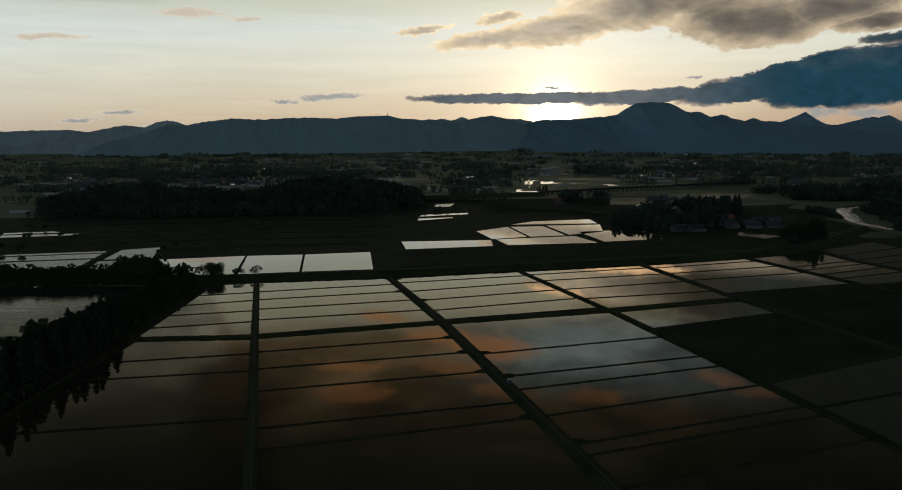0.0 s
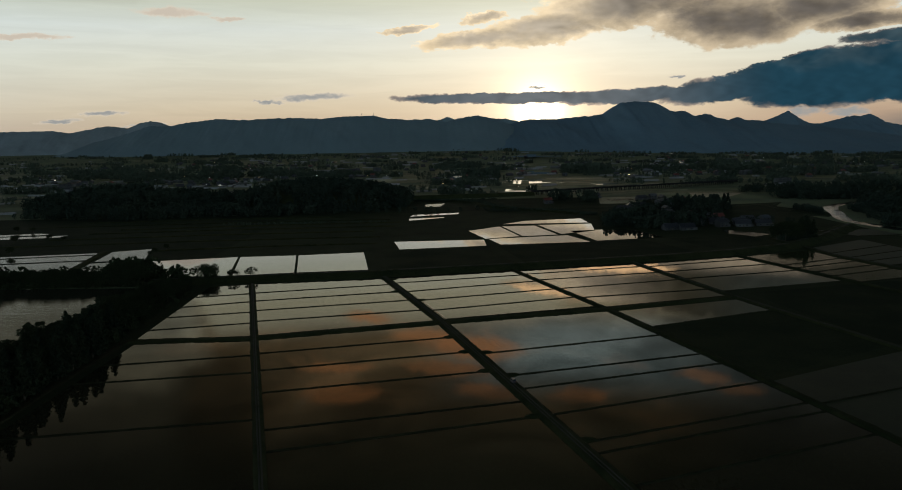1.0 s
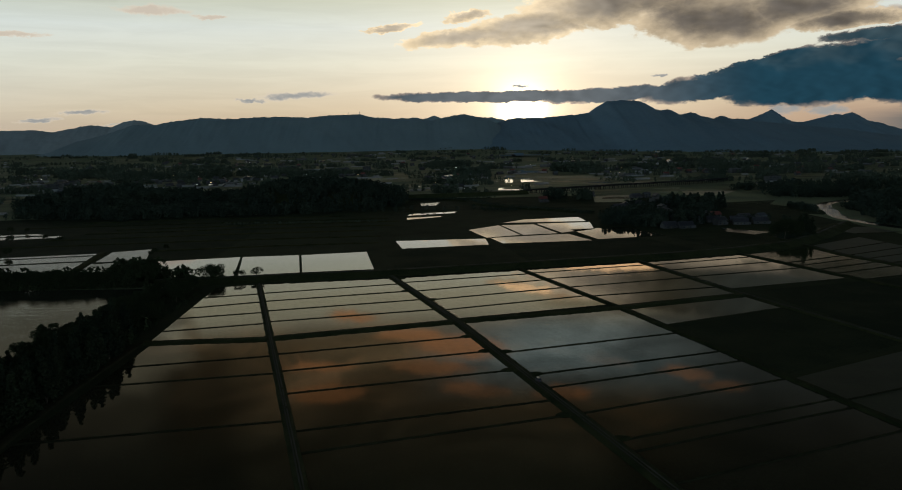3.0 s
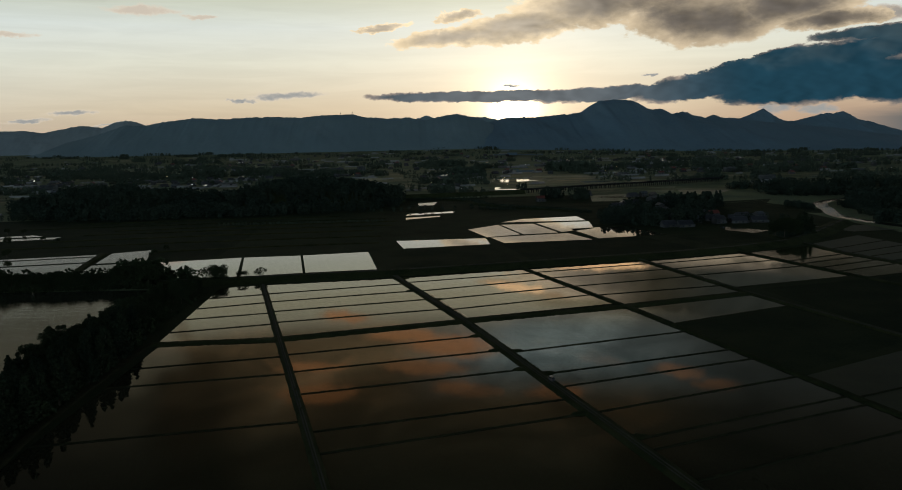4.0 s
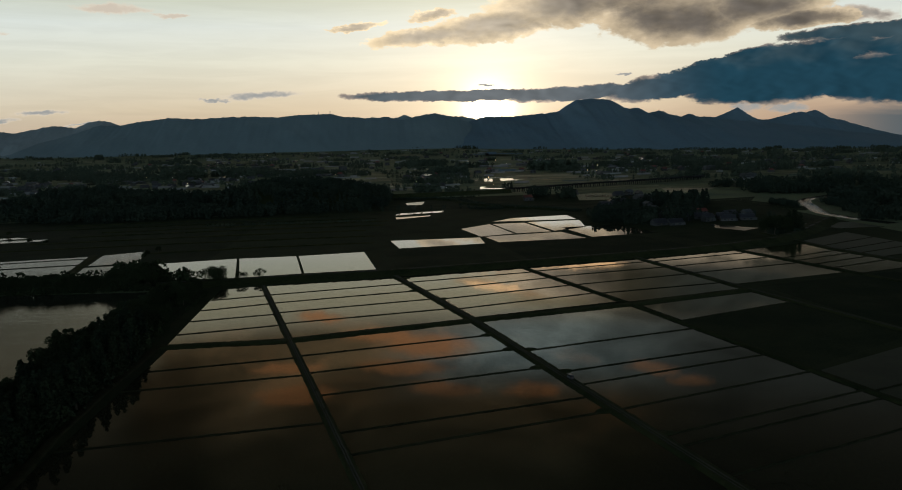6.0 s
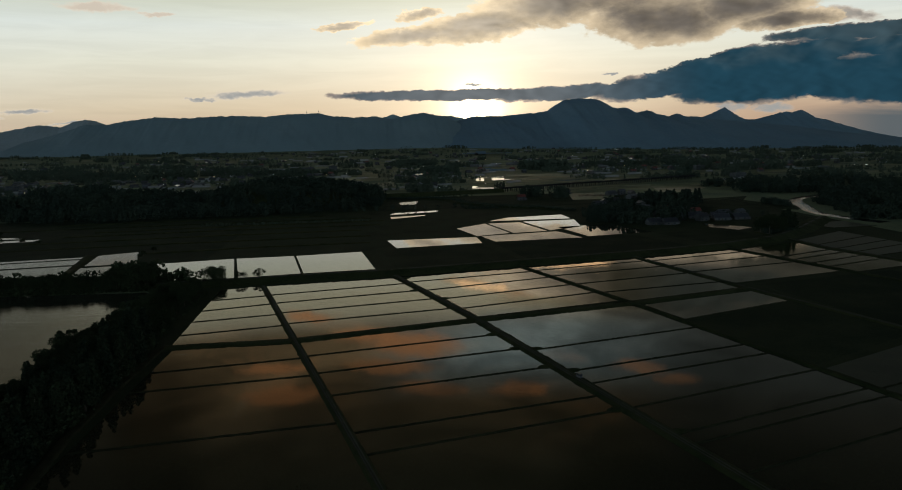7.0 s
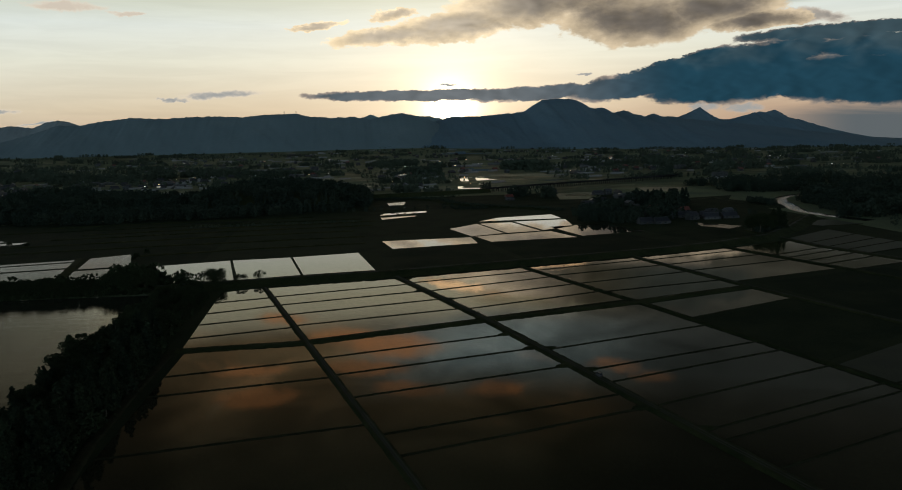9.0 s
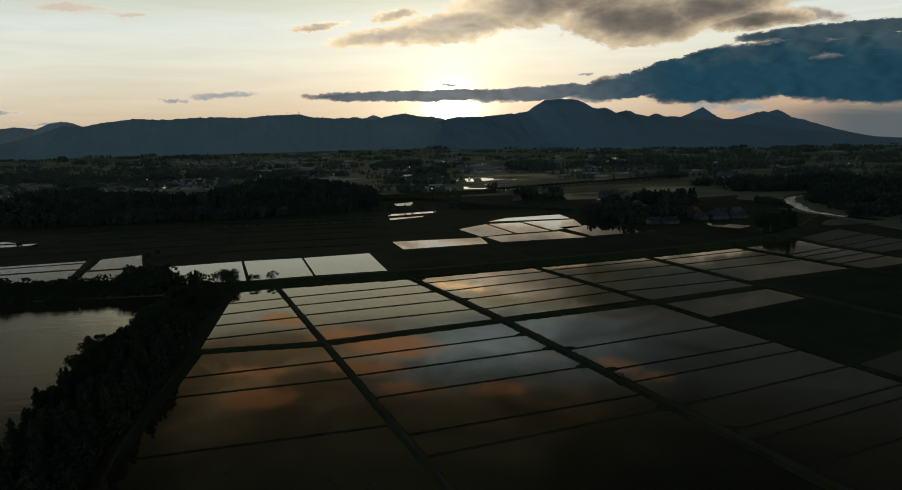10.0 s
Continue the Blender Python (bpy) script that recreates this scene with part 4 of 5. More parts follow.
# ---- woods that nobody could count ----
def woods(name, rows, label, seed, mat=M_WOODS, quads=46):
    """One mass of small trees: rows of (x, y, half width, half depth, trees, height, ground rise, share of cedars)."""
    g = np.random.default_rng(seed)
    at, size = [], []
    for x, y, a, b, n, h, rise, cedars in rows:
        ang, r = g.uniform(0, 2 * math.pi, n), np.sqrt(g.uniform(0, 1, n))
        px, py = x + a * r * np.cos(ang), y + b * r * np.sin(ang)
        ph = h * g.uniform(0.65, 1.2, n)
        base = rise * np.maximum(0, 1 - r ** 2) ** 0.7 + level(px, py)
        pointed = g.random(n) < cedars
        for k in range(n):
            u = g.uniform(0.05, 1.0, quads)
            if pointed[k]:
                rad = ph[k] * 0.22 * (1 - u) ** 0.8 + 0.2
            else:
                rad = ph[k] * 0.42 * np.sqrt(np.maximum(0.02, 1 - (2 * u - 1.05) ** 2))
            th = g.uniform(0, 2 * math.pi, quads)
            rr = rad * np.sqrt(g.uniform(0.25, 1.0, quads))
            at.append(np.stack([px[k] + rr * np.cos(th), py[k] + rr * np.sin(th), base[k] + u * ph[k]], axis=1))
            size.append(np.full(quads, ph[k] * 0.115 * (46 / quads) ** 0.5))
    v, f = leaves(g, np.concatenate(at), np.concatenate(size))
    return tagged(new(name, mesh_from(name, v, f, mat)), label, "trees", kind="stuff")


def hill(name, x, y, a, b, h, seed):
    bm = bmesh.new()
    bmesh.ops.create_grid(bm, x_segments=40, y_segments=24, size=1.0)
    for v in bm.verts:
        r2 = v.co.x ** 2 + v.co.y ** 2
        z = h * max(0.0, 1 - r2) ** 0.7 + (1.2 * noise.noise(Vector((v.co.x * 6, v.co.y * 6, seed))) if r2 < 1 else 0)
        v.co = (x + v.co.x * a, y + v.co.y * b, max(z, -0.5) if r2 < 1 else -0.5)
    return tagged(new(name, bm_mesh(name, bm, M_GRASS, True)), "low wooded hill in the plain", "hill", kind="structure")


hill("hill_1", -178, 1165, 140, 110, 26, 1.0)
hill("hill_2", -455, 1180, 165, 120, 11, 2.0)
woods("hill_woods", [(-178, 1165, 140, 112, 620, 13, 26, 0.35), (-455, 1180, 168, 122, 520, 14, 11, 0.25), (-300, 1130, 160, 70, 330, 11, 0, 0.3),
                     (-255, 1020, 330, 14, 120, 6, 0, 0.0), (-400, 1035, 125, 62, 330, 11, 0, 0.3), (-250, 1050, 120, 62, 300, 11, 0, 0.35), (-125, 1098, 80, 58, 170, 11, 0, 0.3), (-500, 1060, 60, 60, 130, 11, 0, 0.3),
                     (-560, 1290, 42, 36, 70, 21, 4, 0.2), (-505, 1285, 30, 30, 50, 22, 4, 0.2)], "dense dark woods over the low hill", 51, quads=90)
woods("river_woods", [(600, 940, 60, 110, 240, 13, 0, 0.2), (565, 1130, 70, 50, 150, 11, 0, 0.2), (640, 1250, 150, 60, 240, 12, 0, 0.3), (560, 790, 60, 50, 120, 13, 0, 0.3), (478, 775, 26, 22, 50, 11, 0, 0.3),
                      (452, 935, 9, 34, 34, 7, 0, 0.1), (516, 905, 16, 55, 80, 9, 0, 0.1), (490, 838, 12, 26, 36, 7, 0, 0.1), (700, 1040, 120, 50, 200, 13, 0, 0.3), (760, 860, 110, 110, 220, 13, 0, 0.3),
                      (520, 690, 70, 30, 60, 10, 0, 0.1), (860, 1150, 160, 70, 220, 13, 0, 0.3)],
      "dark riverside woods", 52, quads=90)
woods("village_woods", [(234, 832, 10, 8, 10, 9, 0, 0.3), (245, 842, 22, 16, 24, 10, 0, 0.4), (322, 688, 15, 8, 40, 6, 0, 0.0), (284, 846, 20, 16, 26, 11, 0, 0.7), (240, 910, 35, 28, 60, 11, 0, 0.4), (215, 900, 22, 25, 34, 9, 0, 0.2), (342, 968, 26, 14, 46, 17, 0, 0.95), (330, 1010, 24, 20, 30, 15, 0, 0.9), (196, 822, 22, 9, 40, 9, 0, 0.3), (226, 800, 20, 10, 34, 10, 0, 0.6), (262, 812, 22, 12, 36, 13, 0, 0.8), (210, 868, 26, 24, 44, 9, 0, 0.3), (310, 905, 24, 22, 40, 13, 0, 0.7), (310, 980, 22, 20, 26, 14, 0, 0.8),
                        (184, 1160, 17, 14, 18, 14, 0, 0.0), (219, 1130, 17, 13, 18, 14, 0, 0.0), (300, 870, 26, 16, 22, 9, 0, 0.3), (275, 1000, 30, 30, 24, 9, 0, 0.3),
                        (345, 1060, 30, 18, 24, 9, 0, 0.3), (160, 1310, 10, 8, 6, 13, 0, 0.5), (265, 860, 16, 14, 14, 10, 0, 0.3), (84, 1004, 26, 12, 60, 3, 0, 0),
                        (60, 1195, 40, 8, 40, 3, 0, 0), (350, 830, 40, 12, 18, 6, 0, 0.2), (328, 812, 30, 4, 26, 3.5, 0, 0.0)],
      "trees and hedges round the village houses", 53, quads=100)
g = np.random.default_rng(61)
rows = [(370, 1950, 62, 60, 190, 19, 0, 0.2), (100, 1850, 45, 70, 120, 17, 0, 0.3), (60, 2350, 70, 60, 120, 16, 0, 0.3), (621, 1990, 70, 30, 70, 14, 0, 0.3),
        (750, 1930, 60, 30, 80, 16, 0, 0.5), (820, 1760, 70, 25, 60, 12, 0, 0.3), (-414, 2060, 90, 60, 110, 15, 0, 0.3), (-560, 1980, 60, 70, 90, 18, 0, 0.5),
        (-660, 2020, 50, 30, 50, 13, 0, 0.3), (-850, 2120, 160, 30, 120, 14, 0, 0.3), (-1050, 2340, 180, 40, 110, 14, 0, 0.3), (-250, 1950, 110, 50, 110, 13, 0, 0.3)]
for k in range(640):
    y = 1250 + 2900 * g.random() ** 1.15
    grove = (y * g.uniform(-0.62, 0.85) - 30, y, g.uniform(10, 60) * (0.6 + y / 3000), g.uniform(6, 26), int(g.integers(8, 30)), g.uniform(6, 13), 0, 0.35)
    if not (y < 1460 and 120 < grove[0] < 620) and abs(grove[0] - 0.125 * y - 10) > 22 + 0.6 * grove[2]:
        rows.append(grove)
rows += [(-230 + 4 * k, 905 + 6 * math.sin(k), 26, 3, 16, 2.6, 0, 0.0) for k in range(0, 38, 6)]
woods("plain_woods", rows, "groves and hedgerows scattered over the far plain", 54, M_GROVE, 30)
woods("bank_undergrowth", [(-180, 170 + 26 * k, 17, 15, 22, 7, 0, 0.15) for k in range(11)] + [(-460 + 30 * k, 548 - (0 if k > 4 else -10), 17, 5, 13, 10 + 5 * (k == 8), 0, 0.1) for k in range(10)]
      + [(-166.5 + 0.1 * k, 200 + 27 * k, 2, 14, 12, 2.0, 0, 0.0) for k in range(12)]
      + [(-470 + 9 * k, 529 + (10 if k < 14 else 0), 6, 4, 9, 4.5, 0, 0.0) for k in range(30)] + [(-195 + 1.5 * math.sin(k), 165 + 12 * k, 3, 7, 7, 5, 0, 0.0) for k in range(30)]
      + [(-203 + 6 * k, 541 + (k > 3), 5, 3, 11, 3.2, 0, 0.0) for k in range(7)] + [(-167, 545, 8, 3, 16, 5.0, 0, 0.0)], "thick undergrowth and lower trees on the pond bank", 55, M_LEAF, 90)


# ---- buildings ----
def gable(bm, w2, d2, z0, rise, over, thick):
    """Two roof slabs over a block of half width w2 and half depth d2, ridge along x."""
    for s in (-1, 1):
        slope = rise / d2
        y_out, z_out = s * (d2 + over), z0 - over * slope
        ridge = z0 + rise
        pts = [(-w2 - over, y_out, z_out), (w2 + over, y_out, z_out), (w2 + over, 0, ridge), (-w2 - over, 0, ridge)]
        low = [bm.verts.new(p) for p in pts]
        high = [bm.verts.new((x, y, z + thick)) for x, y, z in pts]
        bm.faces.new(high if s < 0 else high[::-1])
        bm.faces.new(low[::-1] if s < 0 else low)
        for i in range(4):
            j = (i + 1) % 4
            q = [low[i], low[j], high[j], high[i]]
            bm.faces.new(q if s < 0 else q[::-1])
    return box(bm, -w2 - over, w2 + over, -0.22, 0.22, z0 + rise + thick * 0.6, z0 + rise + thick + 0.28)


def walls(bm, w2, d2, h, rise):
    """A house body with gable ends."""
    box(bm, -w2, w2, -d2, d2, -0.3, h)
    for s in (-1, 1):
        tri = [bm.verts.new((s * w2, -d2, h)), bm.verts.new((s * w2, d2, h)), bm.verts.new((s * w2, 0, h + rise))]
        inner = [bm.verts.new((s * (w2 - 0.3), v.co.y, v.co.z)) for v in tri]
        bm.faces.new(tri if s > 0 else tri[::-1])
        bm.faces.new(inner[::-1] if s > 0 else inner)
    return bm


def house(width, depth, height, rise, roof_mat, wall_mat, storeys=2, lean_to=True):
    """A Japanese farmhouse at the origin with tiled gable roof, ridge, windows on the long sides, a door and a lean-to."""
    ob = empty("house", (0, 0, 0))
    w2, d2 = width / 2, depth / 2
    part("wall", walls(bmesh.new(), w2, d2, height, rise), wall_mat, ob)
    part("roof", gable(bmesh.new(), w2, d2, height, rise, 0.7, 0.18), roof_mat, ob)
    for s in (-1, 1):
        for f in range(storeys):
            for k in range(2):
                x = (k - 0.5) * width * 0.46
                z = 0.9 + f * 2.7
                part("window", box(bmesh.new(), x - 0.95, x + 0.95, s * d2 - 0.04, s * d2 + 0.05, z, z + 1.25, 0.02), M_GLASS, ob)
    part("door", box(bmesh.new(), -0.5, 0.5, -d2 - 0.06, -d2 + 0.04, 0.0, 2.05, 0.02), M_BARK, ob)
    if lean_to:
        bm = bmesh.new()
        box(bm, w2, w2 + 2.6, -d2 * 0.8, d2 * 0.6, -0.3, 2.4)
        box(bm, w2 - 0.02, w2 + 3.1, -d2 * 0.8 - 0.4, d2 * 0.6 + 0.4, 2.4, 2.6)
        part("lean_to", bm, wall_mat, ob, "low side building with flat roof")
    return ob


def barn(length, depth, height, rise, roof_mat, wall_mat):
    """A long farm or factory shed: ribbed low-pitched roof, big door."""
    ob = empty("shed", (0, 0, 0))
    part("wall", walls(bmesh.new(), length / 2, depth / 2, height, rise), wall_mat, ob)
    part("roof", gable(bmesh.new(), length / 2, depth / 2, height, rise, 0.5, 0.15), roof_mat, ob, "low metal roof")
    part("door", box(bmesh.new(), -2.2, 2.2, -depth / 2 - 0.08, -depth / 2 + 0.05, 0, 3.2, 0.03), M_CONCRETE, ob)
    for k in range(max(2, int(length / 8))):
        x = -length / 2 + (k + 0.5) * length / max(2, int(length / 8))
        if abs(x) > 3:
            part("window", box(bmesh.new(), x - 1.2, x + 1.2, -depth / 2 - 0.05, -depth / 2 + 0.05, height - 1.6, height - 0.6, 0.02), M_GLASS, ob)
    return ob


def greenhouse(length, width):
    """A tunnel greenhouse of pale film over hoops."""
    ob = empty("greenhouse", (0, 0, 0))
    n = 10
    v, f = [], []
    for x in (-length / 2, length / 2):
        for k in range(n + 1):
            a = math.pi * k / n
            v.append((x, -math.cos(a) * width / 2, math.sin(a) * 2.9))
    f = [(k, k + n + 1, k + n + 2, k + 1) for k in range(n)]
    part("film", mesh_from("film", v, f, M_FILM), M_FILM, ob, "pale plastic film cover")
    for x in np.linspace(-length / 2, length / 2, 6):
        bm = bmesh.new()
        for k in range(n):
            a, b = math.pi * k / n, math.pi * (k + 1) / n
            limb(bm, (x, -math.cos(a) * (width / 2 + 0.04), math.sin(a) * 2.94), (x, -math.cos(b) * (width / 2 + 0.04), math.sin(b) * 2.94), 0.05, 0.05, 4)
        part("hoop", bm, M_METAL, ob)
    return ob


def block(width, depth, storeys, mat, name="apartment_building"):
    """A flat-roofed concrete building with rows of windows, parapet and a stair head."""
    ob = empty(name, (0, 0, 0))
    h = storeys * 3.1
    part("wall", box(bmesh.new(), -width / 2, width / 2, -depth / 2, depth / 2, -0.3, h), mat, ob)
    bm = bmesh.new()
    for x0, x1, y0, y1 in ((-width / 2, width / 2, -depth / 2, -depth / 2 + 0.25), (-width / 2, width / 2, depth / 2 - 0.25, depth / 2),
                           (-width / 2, -width / 2 + 0.25, -depth / 2 + 0.25, depth / 2 - 0.25), (width / 2 - 0.25, width / 2, -depth / 2 + 0.25, depth / 2 - 0.25)):
        box(bm, x0, x1, y0, y1, h, h + 0.9)
    part("parapet", bm, mat, ob)
    part("stair_head", box(bmesh.new(), -2, 2.5, -2, 2, h, h + 2.6), mat, ob)
    for f in range(storeys):
        for x in np.arange(-width / 2 + 2, width / 2 - 1, 3.4):
            part("window", box(bmesh.new(), x - 0.9, x + 0.9, -depth / 2 - 0.05, -depth / 2 + 0.05, f * 3.1 + 0.9, f * 3.1 + 2.3), M_GLASS, ob)
    return ob


class Builder:
    """Places copies of a few built houses; the first of each is the built one itself."""

    def __init__(self, built):
        self.built, self.used = built, set()

    def put(self, k, x, y, turn, label, category, group, z=None):
        m = pose(x, y, level(x, y) if z is None else z, 0, 0, turn)
        ob = self.built[k]
        if k in self.used:
            ob = copy_thing(ob, m)
        else:
            self.used.add(k)
            ob.matrix_basis = m
        return tagged(ob, label, category, group)


kinds = [(house(12, 8, 5.6, 2.6, M_TILE, M_WALL), "two-storey farmhouse with dark tiled gable roof"),
         (house(15, 9, 3.4, 3.2, M_TILE, M_WALL, 1), "low broad farmhouse with dark tiled roof"),
         (house(10, 7.5, 5.6, 2.2, M_BLUE, M_WALL, 2, False), "two-storey house with blue metal roof"),
         (house(11, 8, 5.4, 2.6, M_RED, M_WALL), "two-storey house with red metal roof"),
         (barn(24, 11, 4.2, 1.8, M_METAL, M_WALL), "long shed with pale metal roof"),
         (barn(40, 15, 6.0, 2.2, M_METAL, M_WALL), "large pale farm store with low metal roof")]
town = Builder([k for k, _ in kinds])
g = np.random.default_rng(71)
taken = []


def site(x, y, gap):
    if any(abs(x - a) < gap and abs(y - b) < gap for a, b in taken):
        return False
    taken.append((x, y))
    return True


def raise_house(k, x, y, turn, group):
    town.put(k, x, y, turn, kinds[k][1], "shed" if k > 3 else "house", group)


# the village by the river
for x, y, k, turn in ((258, 872, 1, 20), (272, 905, 0, 110), (288, 888, 3, 15), (305, 884, 4, 10), (262, 950, 0, 25), (284, 960, 2, 100), (300, 1000, 0, 10),
                      (270, 1030, 1, 20), (318, 1060, 0, 30), (342, 1085, 3, 15), (325, 1120, 0, 100), (300, 1140, 1, 20), (352, 1030, 2, 10), (248, 1000, 0, 80),
                      (319, 1148, 2, 15), (236, 985, 1, 10), (299, 824, 1, -12), (322, 818, 1, -10), (312, 856, 3, 10), (338, 840, 1, 15), (354, 832, 2, 20), (290, 866, 0, 30),
                      (156, 1106, 3, 8), (240, 1180, 0, 20), (236, 782, 1, 12), (252, 779, 1, 8), (318, 800, 1, -12), (340, 802, 1, -8), (262, 836, 0, 30), (236, 858, 1, 12), (322, 918, 4, 15), (315, 1078, 4, 30), (328, 1068, 2, 25), (296, 800, 0, 20), (276, 812, 2, 15)):
    if site(x, y, 6):
        raise_house(k, x, y, turn, "village houses")
# special buildings in the plain
for ob, x, y, turn, label, cat in (
        (block(34, 12, 4, M_CONCRETE), -762, 1600, -22, "four-storey concrete apartment building", "building"),
        (block(26, 12, 3, M_WALL), 690, 1730, 20, "three-storey white building at the edge of town", "building"),
        (block(30, 14, 3, M_CONCRETE), 640, 1430, 22, "three-storey grey concrete building", "building"),
        (block(22, 12, 4, M_CONCRETE), -170, 2160, 0, "four-storey pale building above the fields", "building"),
        (greenhouse(40, 9), 60, 1400, -8, "long tunnel greenhouse with pale film", "greenhouse"),
        (greenhouse(46, 9), -745, 1450, -20, "long tunnel greenhouse with pale film", "greenhouse"),
        (greenhouse(44, 8), -705, 1955, -15, "long tunnel greenhouse with pale film", "greenhouse"),
        (greenhouse(50, 8), -585, 1590, -12, "long tunnel greenhouse with pale film", "greenhouse"),
        (greenhouse(60, 8), -140, 1810, -4, "long tunnel greenhouse with pale film", "greenhouse")):
    ob.matrix_basis = pose(x, y, 0, 0, 0, turn)
    tagged(ob, label, cat)
    taken.append((x, y))
tunnels = Builder([greenhouse(26, 7)])
for x, y, turn in ((-975, 1764, 20), (-945, 1800, 20), (-838, 1588, 22), (-797, 1586, 24), (-706, 1268, 60), (-610, 1092, 12), (-806, 1880, 70), (-796, 1884, 70), (-786, 1888, 70), (-776, 1892, 70),
                   (-905, 1690, 22), (-560, 2010, 5), (-300, 2400, 0), (250, 2480, 10), (560, 2230, 15), (760, 2300, 12)):
    tunnels.put(0, x, y, turn, "long tunnel greenhouse with pale film", "greenhouse", "tunnel greenhouses")
    taken.append((x, y))
# the town strewn over the plain, in hamlets
hamlets = [(-720, 1560, 90, 9), (-640, 1780, 110, 9), (-480, 1650, 90, 12), (-430, 1800, 120, 10), (60, 1750, 80, 8), (250, 1880, 70, 8), (520, 1960, 110, 10),
           (880, 1770, 130, 10), (-250, 2250, 200, 13), (-560, 2800, 320, 16), (0, 2700, 260, 14), (420, 2650, 260, 12), (800, 2450, 260, 14), (1150, 2100, 220, 10),
           (-1250, 2700, 300, 10), (-300, 3500, 600, 20), (700, 3500, 600, 20), (1500, 3000, 450, 14), (30, 1420, 60, 6), (440, 1720, 90, 6), (-1000, 2000, 160, 6), (-520, 2350, 200, 12), (-850, 3000, 300, 12), (150, 3100, 250, 10), (-150, 1900, 90, 6),
           (1000, 2700, 300, 10), (300, 2250, 160, 8), (-780, 1680, 110, 12), (-900, 1850, 120, 8), (-350, 2050, 130, 8), (640, 1800, 90, 8), (760, 2050, 140, 9), (1300, 2400, 200, 8)]
for hx, hy, spread, n in hamlets:
    turn0, made = g.uniform(-30, 30), 0
    for _ in range(n * 4):
        x, y = hx + g.normal(0, spread * 0.5), hy + g.normal(0, spread * 0.5)
        if made < n and y > 1270 and abs(x - 0.125 * y - 10) > 32 and site(x, y, 17):
            made += 1
            k = int(g.choice(6, p=(0.3, 0.24, 0.16, 0.1, 0.14, 0.06)))
            raise_house(k, x, y, turn0 + 90 * int(g.integers(2)) + g.normal(0, 6), "town houses")


# ---- viaduct ----
def viaduct(line, deck_z):
    ob = empty("railway_viaduct", (0, 0, 0))
    deck = strip("deck", line, ((-5.2, deck_z - 0.2), (-5.2, deck_z + 1.0), (-4.9, deck_z + 1.0), (-4.9, deck_z + 0.2), (4.9, deck_z + 0.2), (4.9, deck_z + 1.0),
                                (5.2, deck_z + 1.0), (5.2, deck_z - 0.2), (3.6, deck_z - 1.2), (-3.6, deck_z - 1.2), (-5.2, deck_z - 0.2)), M_VIADUCT, 10)
    part("deck", deck, M_VIADUCT, ob, "concrete deck with low parapets")
    column_bm = bmesh.new()
    for s in (-1, 1):
        box(column_bm, s * 2.6 - 0.55, s * 2.6 + 0.55, -0.55, 0.55, -0.5, deck_z - 0.9)
    box(column_bm, -3.3, 3.3, -0.5, 0.5, deck_z - 1.9, deck_z - 0.9)
    pier_mesh = bm_mesh("pier", column_bm, M_VIADUCT)
    p = along(line, 9.0)
    for a, b in zip(p, p[1:]):
        pier = part("pier", pier_mesh, M_VIADUCT, ob)
        pier.matrix_basis = pose(a[0], a[1], 0, 0, 0, math.degrees(math.atan2(b[1] - a[1], b[0] - a[0])) - 90)
    for a in p[::5]:
        mast = bmesh.new()
        limb(mast, (a[0], a[1] + 4, deck_z), (a[0], a[1] + 4, deck_z + 7), 0.14, 0.10, 5)
        part("mast", mast, M_METAL, ob, "catenary mast")
    return tagged(ob, "long concrete railway viaduct on rows of piers", "viaduct")


viaduct([(150, 1253), (160, 1256), (269, 1308), (383, 1355), (459, 1390), (555, 1438)], 7.0)


tagged(new("railway_embankment", strip("railway_embankment", [(-90, 1208), (-10, 1222), (93, 1240), (152, 1254)], ((-13, 0.0), (-5.5, 5.6), (-4.6, 6.1), (4.6, 6.1), (5.5, 5.6), (13, 0.0)), M_GRASS, 5.0, 0.03, 34)),
       "grassy railway embankment leading to the viaduct", "embankment", kind="structure")


# ---- far water and stubble under the sunset ----
for c in ([(217, 1914), (271, 1895), (292, 2037), (234, 2059)], [(115, 1350), (159, 1335), (167, 1390), (122, 1406)], [(166, 1428), (188, 1422), (218, 1632), (192, 1640)], [(190, 1436), (226, 1424), (252, 1560), (210, 1580)],
          [(147, 1546), (163, 1540), (177, 1652), (161, 1659)], [(-13, 1368), (10, 1360), (13, 1446), (-12, 1425)],
          [(343, 3018), (378, 2998), (425, 3368), (385, 3394)], [(290, 3030), (338, 3012), (352, 3130), (300, 3150)], [(385, 3040), (480, 3010), (495, 3110), (398, 3140)], [(170, 2160), (330, 2120), (338, 2165), (178, 2205)]):
    ob = paddy(c, M_PADDY, False)
    ob.location.z = level(*c[0]) + (6.5 if c[0][1] > 2600 else 0.4)
M_STUBBLE = material("straw_stubble", (0.24, 0.19, 0.09), (0.40, 0.31, 0.15), 0.02, fine=20, size=0.1, rough=0.45, spec=0.45)
